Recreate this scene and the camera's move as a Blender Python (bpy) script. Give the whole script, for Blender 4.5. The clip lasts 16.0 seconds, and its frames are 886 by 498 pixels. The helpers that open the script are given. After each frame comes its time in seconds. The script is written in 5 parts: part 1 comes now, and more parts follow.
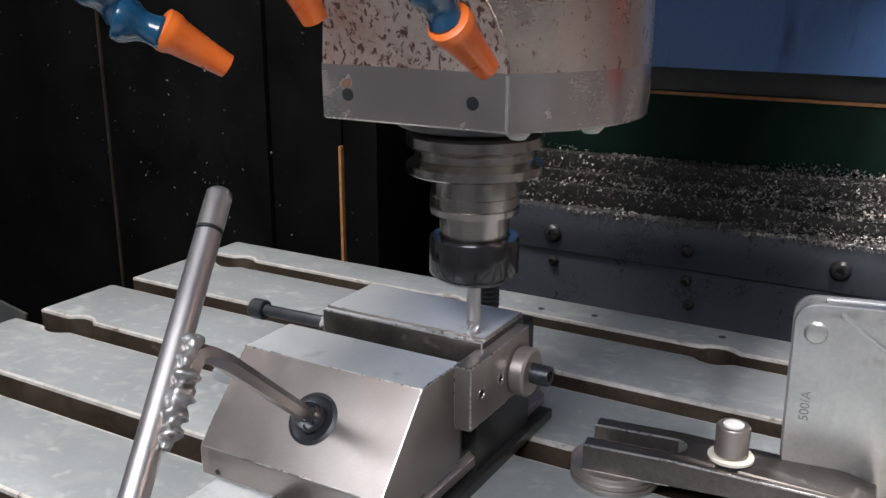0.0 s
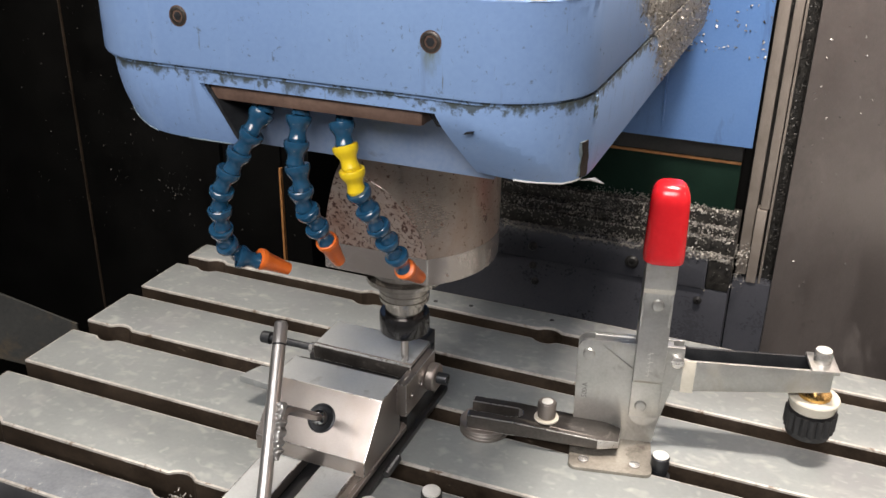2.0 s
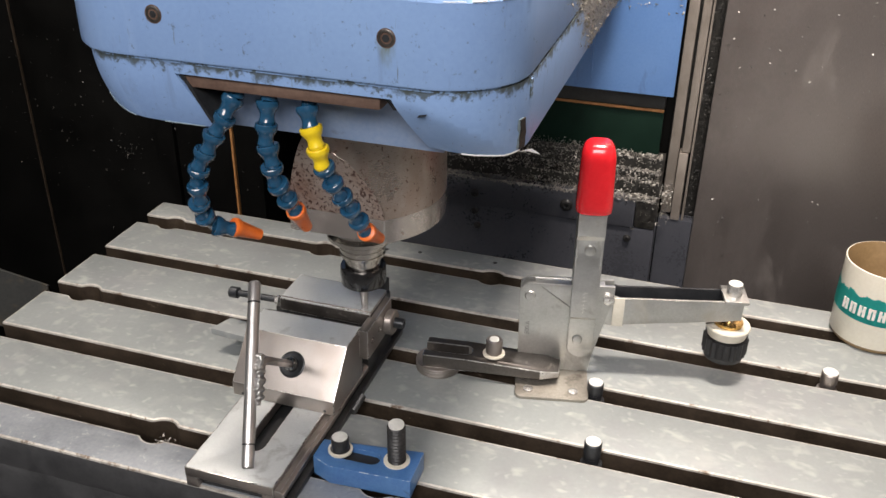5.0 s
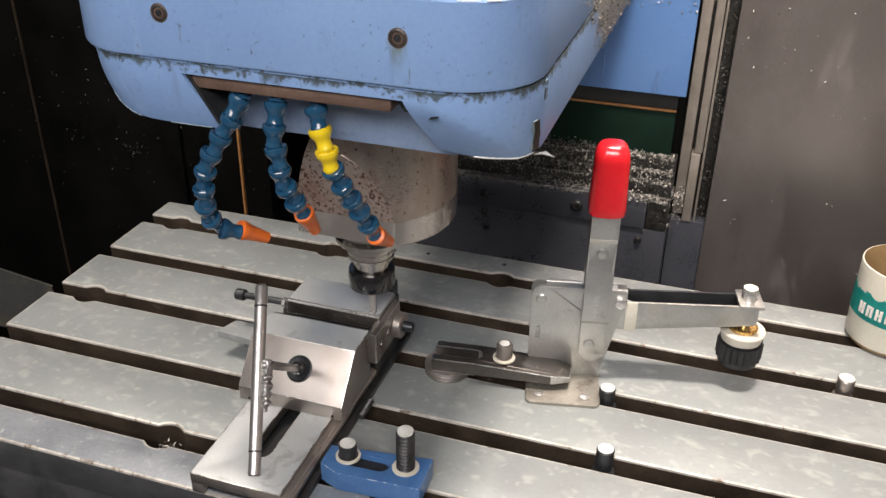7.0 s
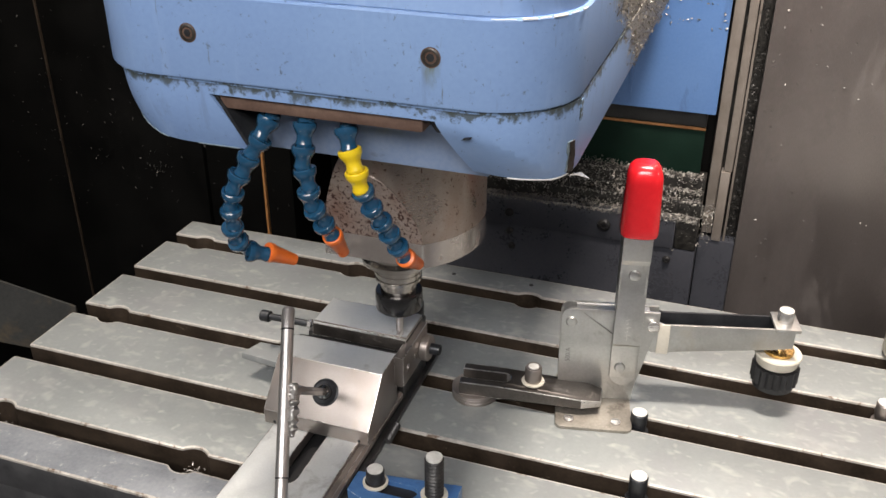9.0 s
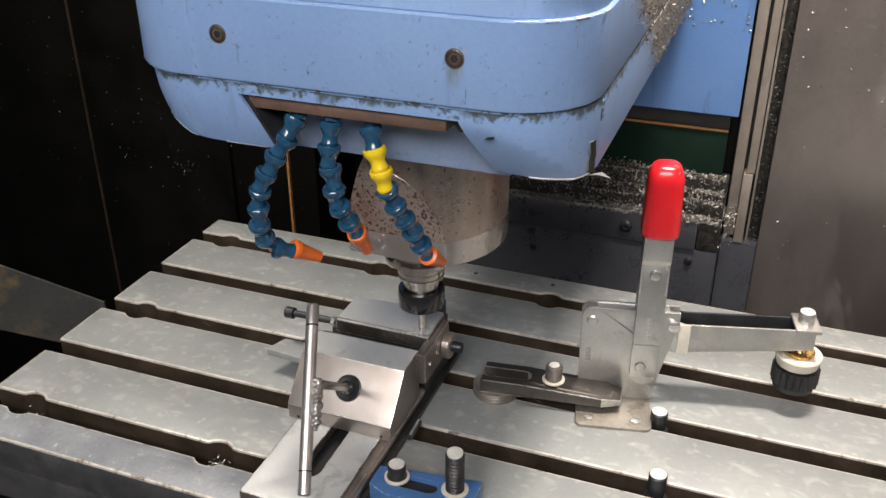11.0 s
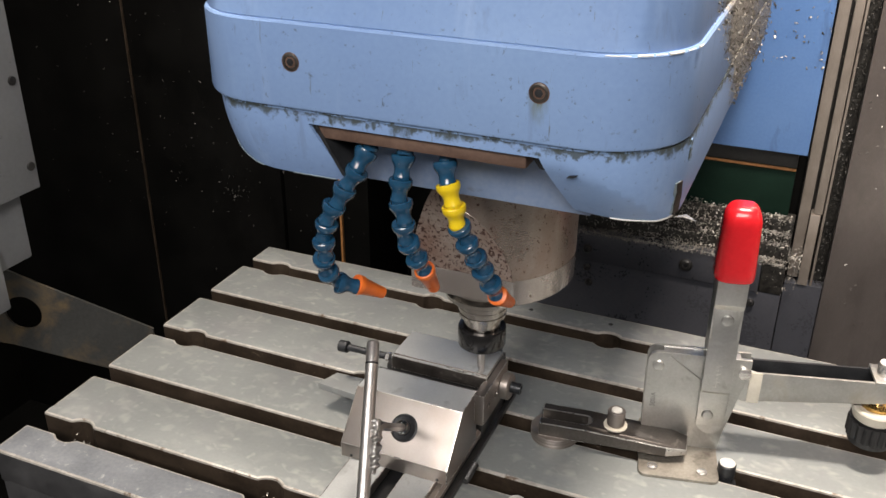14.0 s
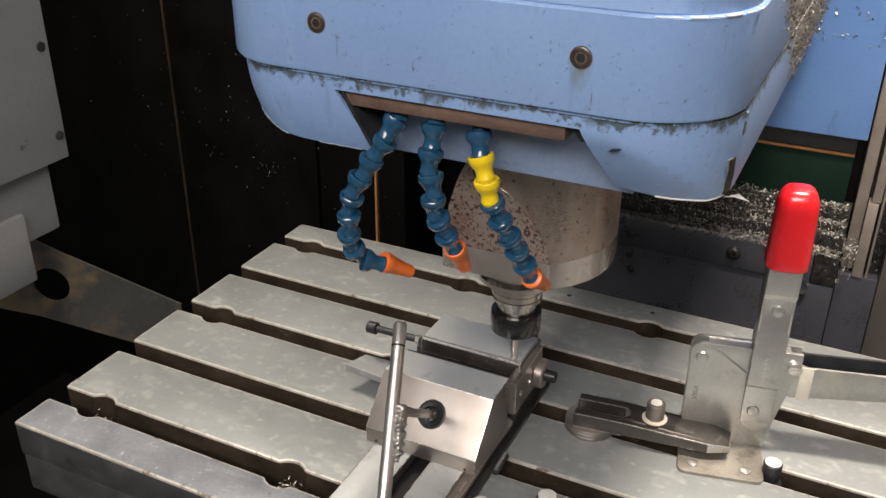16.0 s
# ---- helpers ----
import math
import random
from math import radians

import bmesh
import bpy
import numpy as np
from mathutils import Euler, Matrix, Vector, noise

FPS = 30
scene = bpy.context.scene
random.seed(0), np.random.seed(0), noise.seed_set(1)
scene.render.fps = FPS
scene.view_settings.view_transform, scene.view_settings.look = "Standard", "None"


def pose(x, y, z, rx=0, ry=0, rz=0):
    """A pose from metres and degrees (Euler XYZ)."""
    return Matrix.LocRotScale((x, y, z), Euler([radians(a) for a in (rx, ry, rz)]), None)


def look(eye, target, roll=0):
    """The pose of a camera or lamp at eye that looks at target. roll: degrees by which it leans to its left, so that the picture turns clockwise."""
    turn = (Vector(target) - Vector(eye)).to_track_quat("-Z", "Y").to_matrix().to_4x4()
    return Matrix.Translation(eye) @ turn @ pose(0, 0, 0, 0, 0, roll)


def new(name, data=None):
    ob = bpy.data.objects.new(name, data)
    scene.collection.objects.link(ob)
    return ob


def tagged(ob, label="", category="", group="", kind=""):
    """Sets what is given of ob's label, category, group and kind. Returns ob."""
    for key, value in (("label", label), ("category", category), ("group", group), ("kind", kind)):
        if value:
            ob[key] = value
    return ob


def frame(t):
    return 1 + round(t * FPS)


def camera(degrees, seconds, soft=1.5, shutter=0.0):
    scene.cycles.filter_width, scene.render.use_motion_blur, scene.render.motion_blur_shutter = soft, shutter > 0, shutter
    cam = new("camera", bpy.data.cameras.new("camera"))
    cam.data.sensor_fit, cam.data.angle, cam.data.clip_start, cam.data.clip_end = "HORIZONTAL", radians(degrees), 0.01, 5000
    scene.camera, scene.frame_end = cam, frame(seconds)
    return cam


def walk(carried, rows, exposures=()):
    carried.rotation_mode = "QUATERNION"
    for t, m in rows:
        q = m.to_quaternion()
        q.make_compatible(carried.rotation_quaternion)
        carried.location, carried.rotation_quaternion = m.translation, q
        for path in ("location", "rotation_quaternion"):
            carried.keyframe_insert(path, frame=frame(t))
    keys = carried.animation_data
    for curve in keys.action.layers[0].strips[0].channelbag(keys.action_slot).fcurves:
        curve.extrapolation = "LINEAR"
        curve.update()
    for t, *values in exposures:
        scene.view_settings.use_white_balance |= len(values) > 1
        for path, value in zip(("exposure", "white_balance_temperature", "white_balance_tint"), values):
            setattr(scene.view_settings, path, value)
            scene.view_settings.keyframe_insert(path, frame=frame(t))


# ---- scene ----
cam = camera(51.2, 16.0)
PATH = [
    (0, (0.599, -0.515, 0.242), (-0.36, 1.148, -0.318), 0.1),
    (0.5, (0.611, -0.555, 0.278), (-0.343, 1.108, -0.293), -0.0),
    (1, (0.633, -0.634, 0.368), (-0.29, 1.038, -0.225), -0.0),
    (1.5, (0.659, -0.707, 0.465), (-0.143, 1.004, -0.189), 0.6),
    (2, (0.684, -0.767, 0.495), (0.012, 0.922, -0.338), 1.0),
    (2.5, (0.704, -0.802, 0.524), (0.102, 0.898, -0.341), 0.8),
    (3, (0.705, -0.833, 0.551), (0.139, 0.867, -0.338), 1.0),
    (3.5, (0.702, -0.84, 0.55), (0.164, 0.845, -0.382), 1.0),
    (6, (0.686, -0.816, 0.546), (0.167, 0.855, -0.423), 0.8),
    (6.5, (0.683, -0.813, 0.544), (0.163, 0.856, -0.428), 0.9),
    (7, (0.684, -0.815, 0.546), (0.153, 0.852, -0.424), 0.8),
    (7.5, (0.679, -0.813, 0.549), (0.138, 0.855, -0.413), 0.5),
    (8, (0.677, -0.811, 0.548), (0.125, 0.859, -0.404), 0.4),
    (8.5, (0.674, -0.805, 0.544), (0.11, 0.865, -0.399), 0.3),
    (9, (0.671, -0.804, 0.543), (0.097, 0.866, -0.396), 0.2),
    (11.5, (0.675, -0.815, 0.546), (0.042, 0.836, -0.388), -0.3),
    (12, (0.674, -0.813, 0.543), (0.029, 0.836, -0.388), -0.5),
    (12.5, (0.673, -0.814, 0.544), (0.018, 0.831, -0.386), -0.6),
    (13, (0.673, -0.812, 0.55), (0.005, 0.826, -0.384), -0.9),
    (13.5, (0.645, -0.803, 0.551), (-0.034, 0.849, -0.349), -0.3),
    (14, (0.641, -0.798, 0.541), (-0.056, 0.855, -0.344), 0.4),
    (14.5, (0.643, -0.782, 0.53), (-0.083, 0.857, -0.356), 0.7),
    (15, (0.64, -0.766, 0.518), (-0.108, 0.86, -0.374), 1.1),
    (15.5, (0.638, -0.767, 0.518), (-0.126, 0.843, -0.39), 0.9),
    (16, (0.635, -0.767, 0.52), (-0.138, 0.836, -0.394), 0.5),
]
walk(cam, [(t, look(eye, target, roll)) for t, eye, target, roll in PATH], [(0, 0.26, 6000, 14), (0.8, 0.24, 6050, 13), (1.5, 0.06, 6650, 13), (3, 0.0, 6650, 13), (9, -0.03, 6660, 13), (12.5, -0.08, 6750, 13), (16, -0.10, 6950, 13)])

# ---- world and light ----
def light(name, kind, m, energy, color, **kw):
    data = bpy.data.lights.new(name, kind)
    data.energy, data.color = energy, color
    if kind == "AREA":
        data.shape, data.size, data.size_y = "RECTANGLE", kw["size"][0], kw["size"][1]
    ob = new(name, data)
    ob.matrix_world = m
    return ob


world = bpy.data.worlds.new("workshop_air")
scene.world = world
world.use_nodes = True
world.node_tree.nodes["Background"].inputs["Color"].default_value = (0.55, 0.65, 0.8, 1)
world.node_tree.nodes["Background"].inputs["Strength"].default_value = 0.016
light("work_lamp_light", "AREA", look((0.72, -0.09, 1.14), (0.72, -0.06, 0)), 22, (1.0, 0.92, 0.83), size=(0.16, 0.08))
light("work_lamp_light", "AREA", look((0.00, -0.16, 1.14), (0.04, -0.12, 0)), 14, (1.0, 0.92, 0.82), size=(0.34, 0.10))
# Unseen fill lamps added behind the camera to brighten upright faces.
light("front_fill_light", "AREA", look((0.88, -2.1, 1.75), (0.45, 0.0, 0.25)), 58, (1.0, 0.985, 0.975), size=(1.4, 0.8))
light("front_fill_light", "AREA", look((-0.55, -2.9, 2.4), (0.30, 0.0, 0.2)), 26, (1.0, 0.99, 0.98), size=(1.6, 0.5))

# ---- materials ----
def ramp(nt, fac, stops):
    n = nt.nodes.new("ShaderNodeValToRGB")
    while len(n.color_ramp.elements) < len(stops):
        n.color_ramp.elements.new(0.5)
    for e, (p, c) in zip(n.color_ramp.elements, stops):
        e.position, e.color = p, (*c, 1) if len(c) == 3 else c
    nt.links.new(fac, n.inputs["Fac"])
    return n.outputs["Color"]


def noise_tex(nt, vec, scale, detail=5, rough=0.55, distort=0.0):
    n = nt.nodes.new("ShaderNodeTexNoise")
    n.inputs["Scale"].default_value, n.inputs["Detail"].default_value = scale, detail
    n.inputs["Roughness"].default_value, n.inputs["Distortion"].default_value = rough, distort
    nt.links.new(vec, n.inputs["Vector"])
    return n.outputs["Fac"]


def mix(nt, fac, a, b):
    n = nt.nodes.new("ShaderNodeMix")
    n.data_type = "RGBA"
    nt.links.new(fac, n.inputs["Factor"])
    for sock, v in ((n.inputs["A"], a), (n.inputs["B"], b)):
        if isinstance(v, tuple):
            sock.default_value = (*v, 1)
        else:
            nt.links.new(v, sock)
    return n.outputs["Result"]


def mapped(nt, stretch):
    co = nt.nodes.new("ShaderNodeTexCoord")
    mp = nt.nodes.new("ShaderNodeMapping")
    mp.inputs["Scale"].default_value = stretch
    nt.links.new(co.outputs["Object"], mp.inputs["Vector"])
    return mp.outputs["Vector"]


one = (1, 1, 1)


def mat(name, c1, c2, rough=(0.35, 0.55), metal=0.0, scale=30, bump=0.15, fine=700, stretch=(1, 1, 1), grain=(1, 1, 1), stains=(), coat=0.0, spec=0.5, band=None, cake=None, drip=None):
    """c1 to c2: two-scale variation. stains: (colour, scale, low, high, stretch, roughness, detail) patches with a shape of their own.
    band: (colour, z0, z1), dirt that has crept from a seam at z1 down towards z0.
    cake: (dark, pale, y0, slope, z0, z1), a crust of cuttings behind a slanting line y0 - slope * (z - z0).
    drip: (colour, x, z, width, length), a stain that has run down from a screw."""
    m = bpy.data.materials.new(name)
    m.use_nodes = True
    nt = m.node_tree
    p = nt.nodes["Principled BSDF"]
    vec, gvec = mapped(nt, stretch), mapped(nt, grain)
    big, small = noise_tex(nt, vec, scale), noise_tex(nt, gvec, fine, 3)
    blend = nt.nodes.new("ShaderNodeMath")
    blend.operation = "MULTIPLY_ADD"
    nt.links.new(small, blend.inputs[0])
    blend.inputs[1].default_value = 0.35
    half = nt.nodes.new("ShaderNodeMath")
    half.operation = "MULTIPLY"
    nt.links.new(big, half.inputs[0])
    half.inputs[1].default_value = 0.65
    nt.links.new(half.outputs[0], blend.inputs[2])
    col = ramp(nt, blend.outputs[0], [(0.32, c1), (0.68, c2)])
    rgh = ramp(nt, blend.outputs[0], [(0.3, (rough[0],) * 3), (0.7, (rough[1],) * 3)])
    met = None
    for colour, s, lo, hi, st, r, *det in stains:
        f = ramp(nt, noise_tex(nt, mapped(nt, st), s, det[0] if det else 8, 0.65, 0.3), [(lo, (0, 0, 0)), (hi, (1, 1, 1))])
        col = mix(nt, f, col, colour)
        rgh = mix(nt, f, rgh, (r, r, r))
        if metal > 0.3:
            met = mix(nt, f, met or (metal, metal, metal), (0.2, 0.2, 0.2))
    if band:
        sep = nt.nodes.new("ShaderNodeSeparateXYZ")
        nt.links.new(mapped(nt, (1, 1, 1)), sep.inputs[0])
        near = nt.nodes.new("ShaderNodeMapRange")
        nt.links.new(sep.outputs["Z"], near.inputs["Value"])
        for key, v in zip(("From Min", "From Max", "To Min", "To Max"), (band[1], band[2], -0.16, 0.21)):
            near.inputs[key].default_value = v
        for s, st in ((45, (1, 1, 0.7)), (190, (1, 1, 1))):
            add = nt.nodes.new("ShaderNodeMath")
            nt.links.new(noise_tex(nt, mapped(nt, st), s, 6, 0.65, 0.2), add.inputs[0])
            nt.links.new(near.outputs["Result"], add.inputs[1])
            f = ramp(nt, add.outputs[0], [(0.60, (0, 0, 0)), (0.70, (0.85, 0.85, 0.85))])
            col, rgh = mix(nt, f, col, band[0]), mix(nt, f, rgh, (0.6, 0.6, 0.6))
    if drip:
        colour, dx, dz, wide, long = drip
        sep = nt.nodes.new("ShaderNodeSeparateXYZ")
        nt.links.new(mapped(nt, (1, 1, 1)), sep.inputs[0])
        off = nt.nodes.new("ShaderNodeMath")
        off.operation = "SUBTRACT"
        off.inputs[1].default_value = dx
        nt.links.new(sep.outputs["X"], off.inputs[0])
        mag = nt.nodes.new("ShaderNodeMath")
        mag.operation = "ABSOLUTE"
        nt.links.new(off.outputs[0], mag.inputs[0])
        across, down = nt.nodes.new("ShaderNodeMapRange"), nt.nodes.new("ShaderNodeMapRange")
        nt.links.new(mag.outputs[0], across.inputs["Value"])
        nt.links.new(sep.outputs["Z"], down.inputs["Value"])
        for node, vals in ((across, (0.0, wide, 1.0, 0.0)), (down, (dz - long, dz, 0.0, 1.0))):
            for key, v in zip(("From Min", "From Max", "To Min", "To Max"), vals):
                node.inputs[key].default_value = v
        top = nt.nodes.new("ShaderNodeMath")
        top.operation = "LESS_THAN"
        top.inputs[1].default_value = dz + 0.002
        nt.links.new(sep.outputs["Z"], top.inputs[0])
        value = noise_tex(nt, mapped(nt, (1, 1, 0.25)), 420, 4, 0.6)
        for factor in (across.outputs["Result"], down.outputs["Result"], top.outputs[0]):
            m2 = nt.nodes.new("ShaderNodeMath")
            m2.operation = "MULTIPLY"
            nt.links.new(value, m2.inputs[0])
            nt.links.new(factor, m2.inputs[1])
            value = m2.outputs[0]
        col = mix(nt, ramp(nt, value, [(0.08, (0, 0, 0)), (0.38, (0.8, 0.8, 0.8))]), col, colour)
    if cake:
        dark, pale, y0, slope, z0, z1 = cake
        sep = nt.nodes.new("ShaderNodeSeparateXYZ")
        nt.links.new(mapped(nt, (1, 1, 1)), sep.inputs[0])
        lift = nt.nodes.new("ShaderNodeMapRange")
        nt.links.new(sep.outputs["Z"], lift.inputs["Value"])
        for key, v in zip(("From Min", "From Max", "To Min", "To Max"), (z0, z1, -y0, slope * (z1 - z0) - y0)):
            lift.inputs[key].default_value = v
        back = nt.nodes.new("ShaderNodeMath")
        nt.links.new(sep.outputs["Y"], back.inputs[0])
        nt.links.new(lift.outputs["Result"], back.inputs[1])
        for s, reach in ((30, 5.0), (160, 2.6)):
            add = nt.nodes.new("ShaderNodeMath")
            add.operation = "MULTIPLY_ADD"
            nt.links.new(back.outputs[0], add.inputs[0])
            add.inputs[1].default_value = reach
            nt.links.new(noise_tex(nt, mapped(nt, one), s, 7, 0.7, 0.3), add.inputs[2])
            f = ramp(nt, add.outputs[0], [(0.50, (0, 0, 0)), (0.66, (1, 1, 1))])
            crust = ramp(nt, noise_tex(nt, mapped(nt, one), 420, 4, 0.7), [(0.40, dark), (0.62, pale)])
            col, rgh = mix(nt, f, col, crust), mix(nt, f, rgh, (0.45, 0.45, 0.45))
    nt.links.new(col, p.inputs["Base Color"])
    nt.links.new(rgh, p.inputs["Roughness"])
    p.inputs["Metallic"].default_value = metal
    if met:
        nt.links.new(met, p.inputs["Metallic"])
    p.inputs["Coat Weight"].default_value = coat
    p.inputs["Specular IOR Level"].default_value = spec
    b = nt.nodes.new("ShaderNodeBump")
    b.inputs["Strength"].default_value, b.inputs["Distance"].default_value = bump, 0.0008
    nt.links.new(blend.outputs[0], b.inputs["Height"])
    nt.links.new(b.outputs["Normal"], p.inputs["Normal"])
    return m


M_TABLE = mat("ground_cast_iron", (0.262, 0.282, 0.278), (0.330, 0.350, 0.342), (0.50, 0.62), 0.42, 12, 0.1, 260, stains=[((0.25, 0.255, 0.26), 8, 0.52, 0.74, one, 0.42), ((0.36, 0.365, 0.35), 26, 0.54, 0.82, (0.8, 1.1, 1), 0.48, 3), ((0.42, 0.425, 0.405), 70, 0.62, 0.92, one, 0.5, 1), ((0.44, 0.45, 0.42), 48, 0.60, 0.84, (0.7, 1.2, 1), 0.56, 2), ((0.44, 0.45, 0.42), 100, 0.64, 0.88, (0.8, 1.1, 1), 0.56, 1), ((0.16, 0.13, 0.10), 150, 0.73, 0.77, one, 0.5)])
# Worn speckled edge, coloured brighter for the highlight along the rib chamfers.
M_WORNGLINT = mat("worn_rib_edge_glint", (0.36, 0.335, 0.295), (0.64, 0.61, 0.56), (0.3, 0.45), 0.25, 60, 0.3, 300, stains=[((0.20, 0.15, 0.11), 80, 0.56, 0.66, one, 0.5)])
M_RIM = mat("worn_table_rim", (0.23, 0.25, 0.275), (0.39, 0.41, 0.435), (0.35, 0.6), 0.5, 25, 0.25, 300, stains=[((0.52, 0.53, 0.53), 100, 0.60, 0.70, one, 0.4), ((0.1, 0.1, 0.1), 40, 0.64, 0.75, one, 0.5)])
# Dark brown holds both the oil stain and the shade inside the slots.
M_SLOT = mat("oily_shaded_slot_wall", (0.022, 0.016, 0.011), (0.072, 0.051, 0.035), (0.35, 0.6), 0.35, 30, 0.3, 300, stains=[((0.20, 0.16, 0.12), 60, 0.66, 0.74, (1, 1, 2), 0.5)])
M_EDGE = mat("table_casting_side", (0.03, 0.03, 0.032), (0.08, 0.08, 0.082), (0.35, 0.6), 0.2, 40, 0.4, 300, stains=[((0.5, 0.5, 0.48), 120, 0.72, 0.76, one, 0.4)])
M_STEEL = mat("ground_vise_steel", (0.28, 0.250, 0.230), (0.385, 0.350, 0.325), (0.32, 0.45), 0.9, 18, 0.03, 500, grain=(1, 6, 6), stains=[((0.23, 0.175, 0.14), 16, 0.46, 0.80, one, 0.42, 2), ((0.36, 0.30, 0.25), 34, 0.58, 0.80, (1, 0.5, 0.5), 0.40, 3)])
# Lighter copy of the vise steel: light on upward faces put into colour.
M_LITSTEEL = mat("ground_steel_lit_top", (0.55, 0.57, 0.57), (0.67, 0.69, 0.685), (0.36, 0.5), 0.5, 25, 0.08, 500, stains=[((0.30, 0.30, 0.285), 30, 0.58, 0.75, one, 0.4)])
# Brighter steel for bevels: paints the glint along the edges.
M_STEELGLINT = mat("steel_edge_glint", (0.50, 0.48, 0.455), (0.68, 0.66, 0.63), (0.22, 0.36), 0.9, 60, 0.05, 500, stains=[((0.22, 0.18, 0.15), 90, 0.58, 0.68, one, 0.4)])
M_DARKSTEEL = mat("blackened_steel", (0.035, 0.035, 0.037), (0.09, 0.088, 0.085), (0.28, 0.45), 0.7, 60, 0.15, 600)
M_STRAP = mat("oily_strap_steel", (0.060, 0.053, 0.048), (0.12, 0.108, 0.098), (0.28, 0.42), 0.75, 40, 0.04, 500, stains=[((0.04, 0.034, 0.029), 26, 0.56, 0.7, one, 0.4), ((0.24, 0.215, 0.19), 60, 0.62, 0.84, one, 0.35, 3)])
M_WELD = mat("bright_weld_metal", (0.36, 0.35, 0.335), (0.54, 0.53, 0.51), (0.30, 0.46), 0.95, 90, 0.2, 700, stains=[((0.12, 0.10, 0.085), 130, 0.58, 0.66, one, 0.5)])
M_BALL = mat("dark_polished_ball", (0.16, 0.165, 0.17), (0.22, 0.225, 0.23), (0.10, 0.18), 0.95, 60, 0.03, 500)
M_STAMP = mat("stamped_groove", (0.16, 0.155, 0.15), (0.28, 0.275, 0.265), (0.4, 0.6), 0.6, 90, 0.1, 500)
M_STREAK = mat("pale_rust_run", (0.15, 0.20, 0.22), (0.24, 0.30, 0.33), (0.4, 0.6), 0, 200, 0.1, 400)
# Serves black bolts and the dark put where holes and grooves are shaded.
M_BOLT_AND_SHADE = mat("black_bolt_and_shade", (0.02, 0.022, 0.025), (0.05, 0.052, 0.056), (0.3, 0.5), 0.5, 80, 0.15, 600)
M_BRIGHT = mat("bright_turned_steel", (0.55, 0.53, 0.50), (0.72, 0.70, 0.67), (0.14, 0.25), 0.8, 60, 0.06, 900, grain=(1, 1, 8))
M_TURNED = mat("dark_turned_steel", (0.34, 0.315, 0.29), (0.50, 0.47, 0.435), (0.16, 0.26), 1.0, 30, 0.03, 700, grain=(1, 1, 9), stains=[((0.20, 0.16, 0.13), 40, 0.60, 0.78, one, 0.3)])
M_ROD = mat("drawn_steel_rod", (0.46, 0.44, 0.425), (0.56, 0.54, 0.52), (0.32, 0.42), 0.95, 30, 0.04, 500, grain=(5, 5, 1), stains=[((0.24, 0.20, 0.17), 60, 0.66, 0.76, one, 0.5)])
M_ZINC = mat("zinc_plated_steel", (0.40, 0.398, 0.38), (0.57, 0.57, 0.55), (0.27, 0.42), 0.88, 24, 0.05, 420, stains=[((0.36, 0.325, 0.26), 20, 0.56, 0.76, (1, 1, 0.7), 0.5), ((0.20, 0.175, 0.15), 45, 0.62, 0.86, (1, 1, 0.8), 0.5, 3), ((0.70, 0.70, 0.68), 110, 0.72, 0.80, (1, 1, 0.4), 0.35, 2)])
M_ZINCDIRTY = mat("oil_stained_zinc", (0.22, 0.20, 0.17), (0.40, 0.37, 0.32), (0.3, 0.5), 0.75, 35, 0.2, 400, stains=[((0.09, 0.075, 0.06), 30, 0.58, 0.70, one, 0.5)])
M_WHITECAP = mat("white_painted_end", (0.52, 0.51, 0.47), (0.70, 0.69, 0.65), (0.4, 0.6), 0, 120, 0.2, 700)
M_RED = mat("red_vinyl_dip", (0.55, 0.010, 0.016), (0.68, 0.018, 0.024), (0.18, 0.28), 0, 20, 0.05, 200, coat=0.3)
M_CAKED = mat("light_blue_enamel_caked_with_cuttings", (0.18, 0.288, 0.515), (0.22, 0.343, 0.57), (0.26, 0.42), 0, 9, 0.08, 300, stains=[((0.11, 0.16, 0.24), 260, 0.635, 0.69, one, 0.5), ((0.12, 0.175, 0.26), 90, 0.665, 0.71, one, 0.5), ((0.12, 0.15, 0.17), 120, 0.66, 0.72, (2.2, 2.2, 0.22), 0.5), ((0.28, 0.40, 0.62), 10, 0.56, 0.8, (3, 3, 0.35), 0.45), ((0.16, 0.24, 0.40), 26, 0.58, 0.74, (2, 2, 0.5), 0.45)], cake=((0.085, 0.080, 0.072), (0.40, 0.375, 0.33), -0.02, 1.6, 0.010, 0.115), drip=((0.13, 0.15, 0.08), 0.0895, 0.0880, 0.0085, 0.022))
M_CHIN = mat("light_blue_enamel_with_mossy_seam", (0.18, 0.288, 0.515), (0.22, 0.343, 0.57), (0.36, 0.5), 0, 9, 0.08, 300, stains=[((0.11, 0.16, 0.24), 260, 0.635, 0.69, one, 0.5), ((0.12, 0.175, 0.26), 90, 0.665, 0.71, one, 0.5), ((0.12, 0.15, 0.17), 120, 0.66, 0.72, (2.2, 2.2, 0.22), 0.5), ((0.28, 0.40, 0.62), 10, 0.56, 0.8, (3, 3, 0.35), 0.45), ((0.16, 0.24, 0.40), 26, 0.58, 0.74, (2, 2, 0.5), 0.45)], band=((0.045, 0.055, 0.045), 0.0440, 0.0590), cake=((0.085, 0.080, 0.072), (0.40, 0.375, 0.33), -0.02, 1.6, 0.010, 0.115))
M_BLUEPLATE = mat("blue_slide_cover_enamel", (0.080, 0.176, 0.40), (0.112, 0.224, 0.465), (0.3, 0.45), 0, 8, 0.06, 300, stains=[((0.22, 0.27, 0.34), 60, 0.66, 0.73, (2, 1, 0.7), 0.5), ((0.05, 0.09, 0.19), 14, 0.56, 0.74, (2, 1, 0.5), 0.5)])
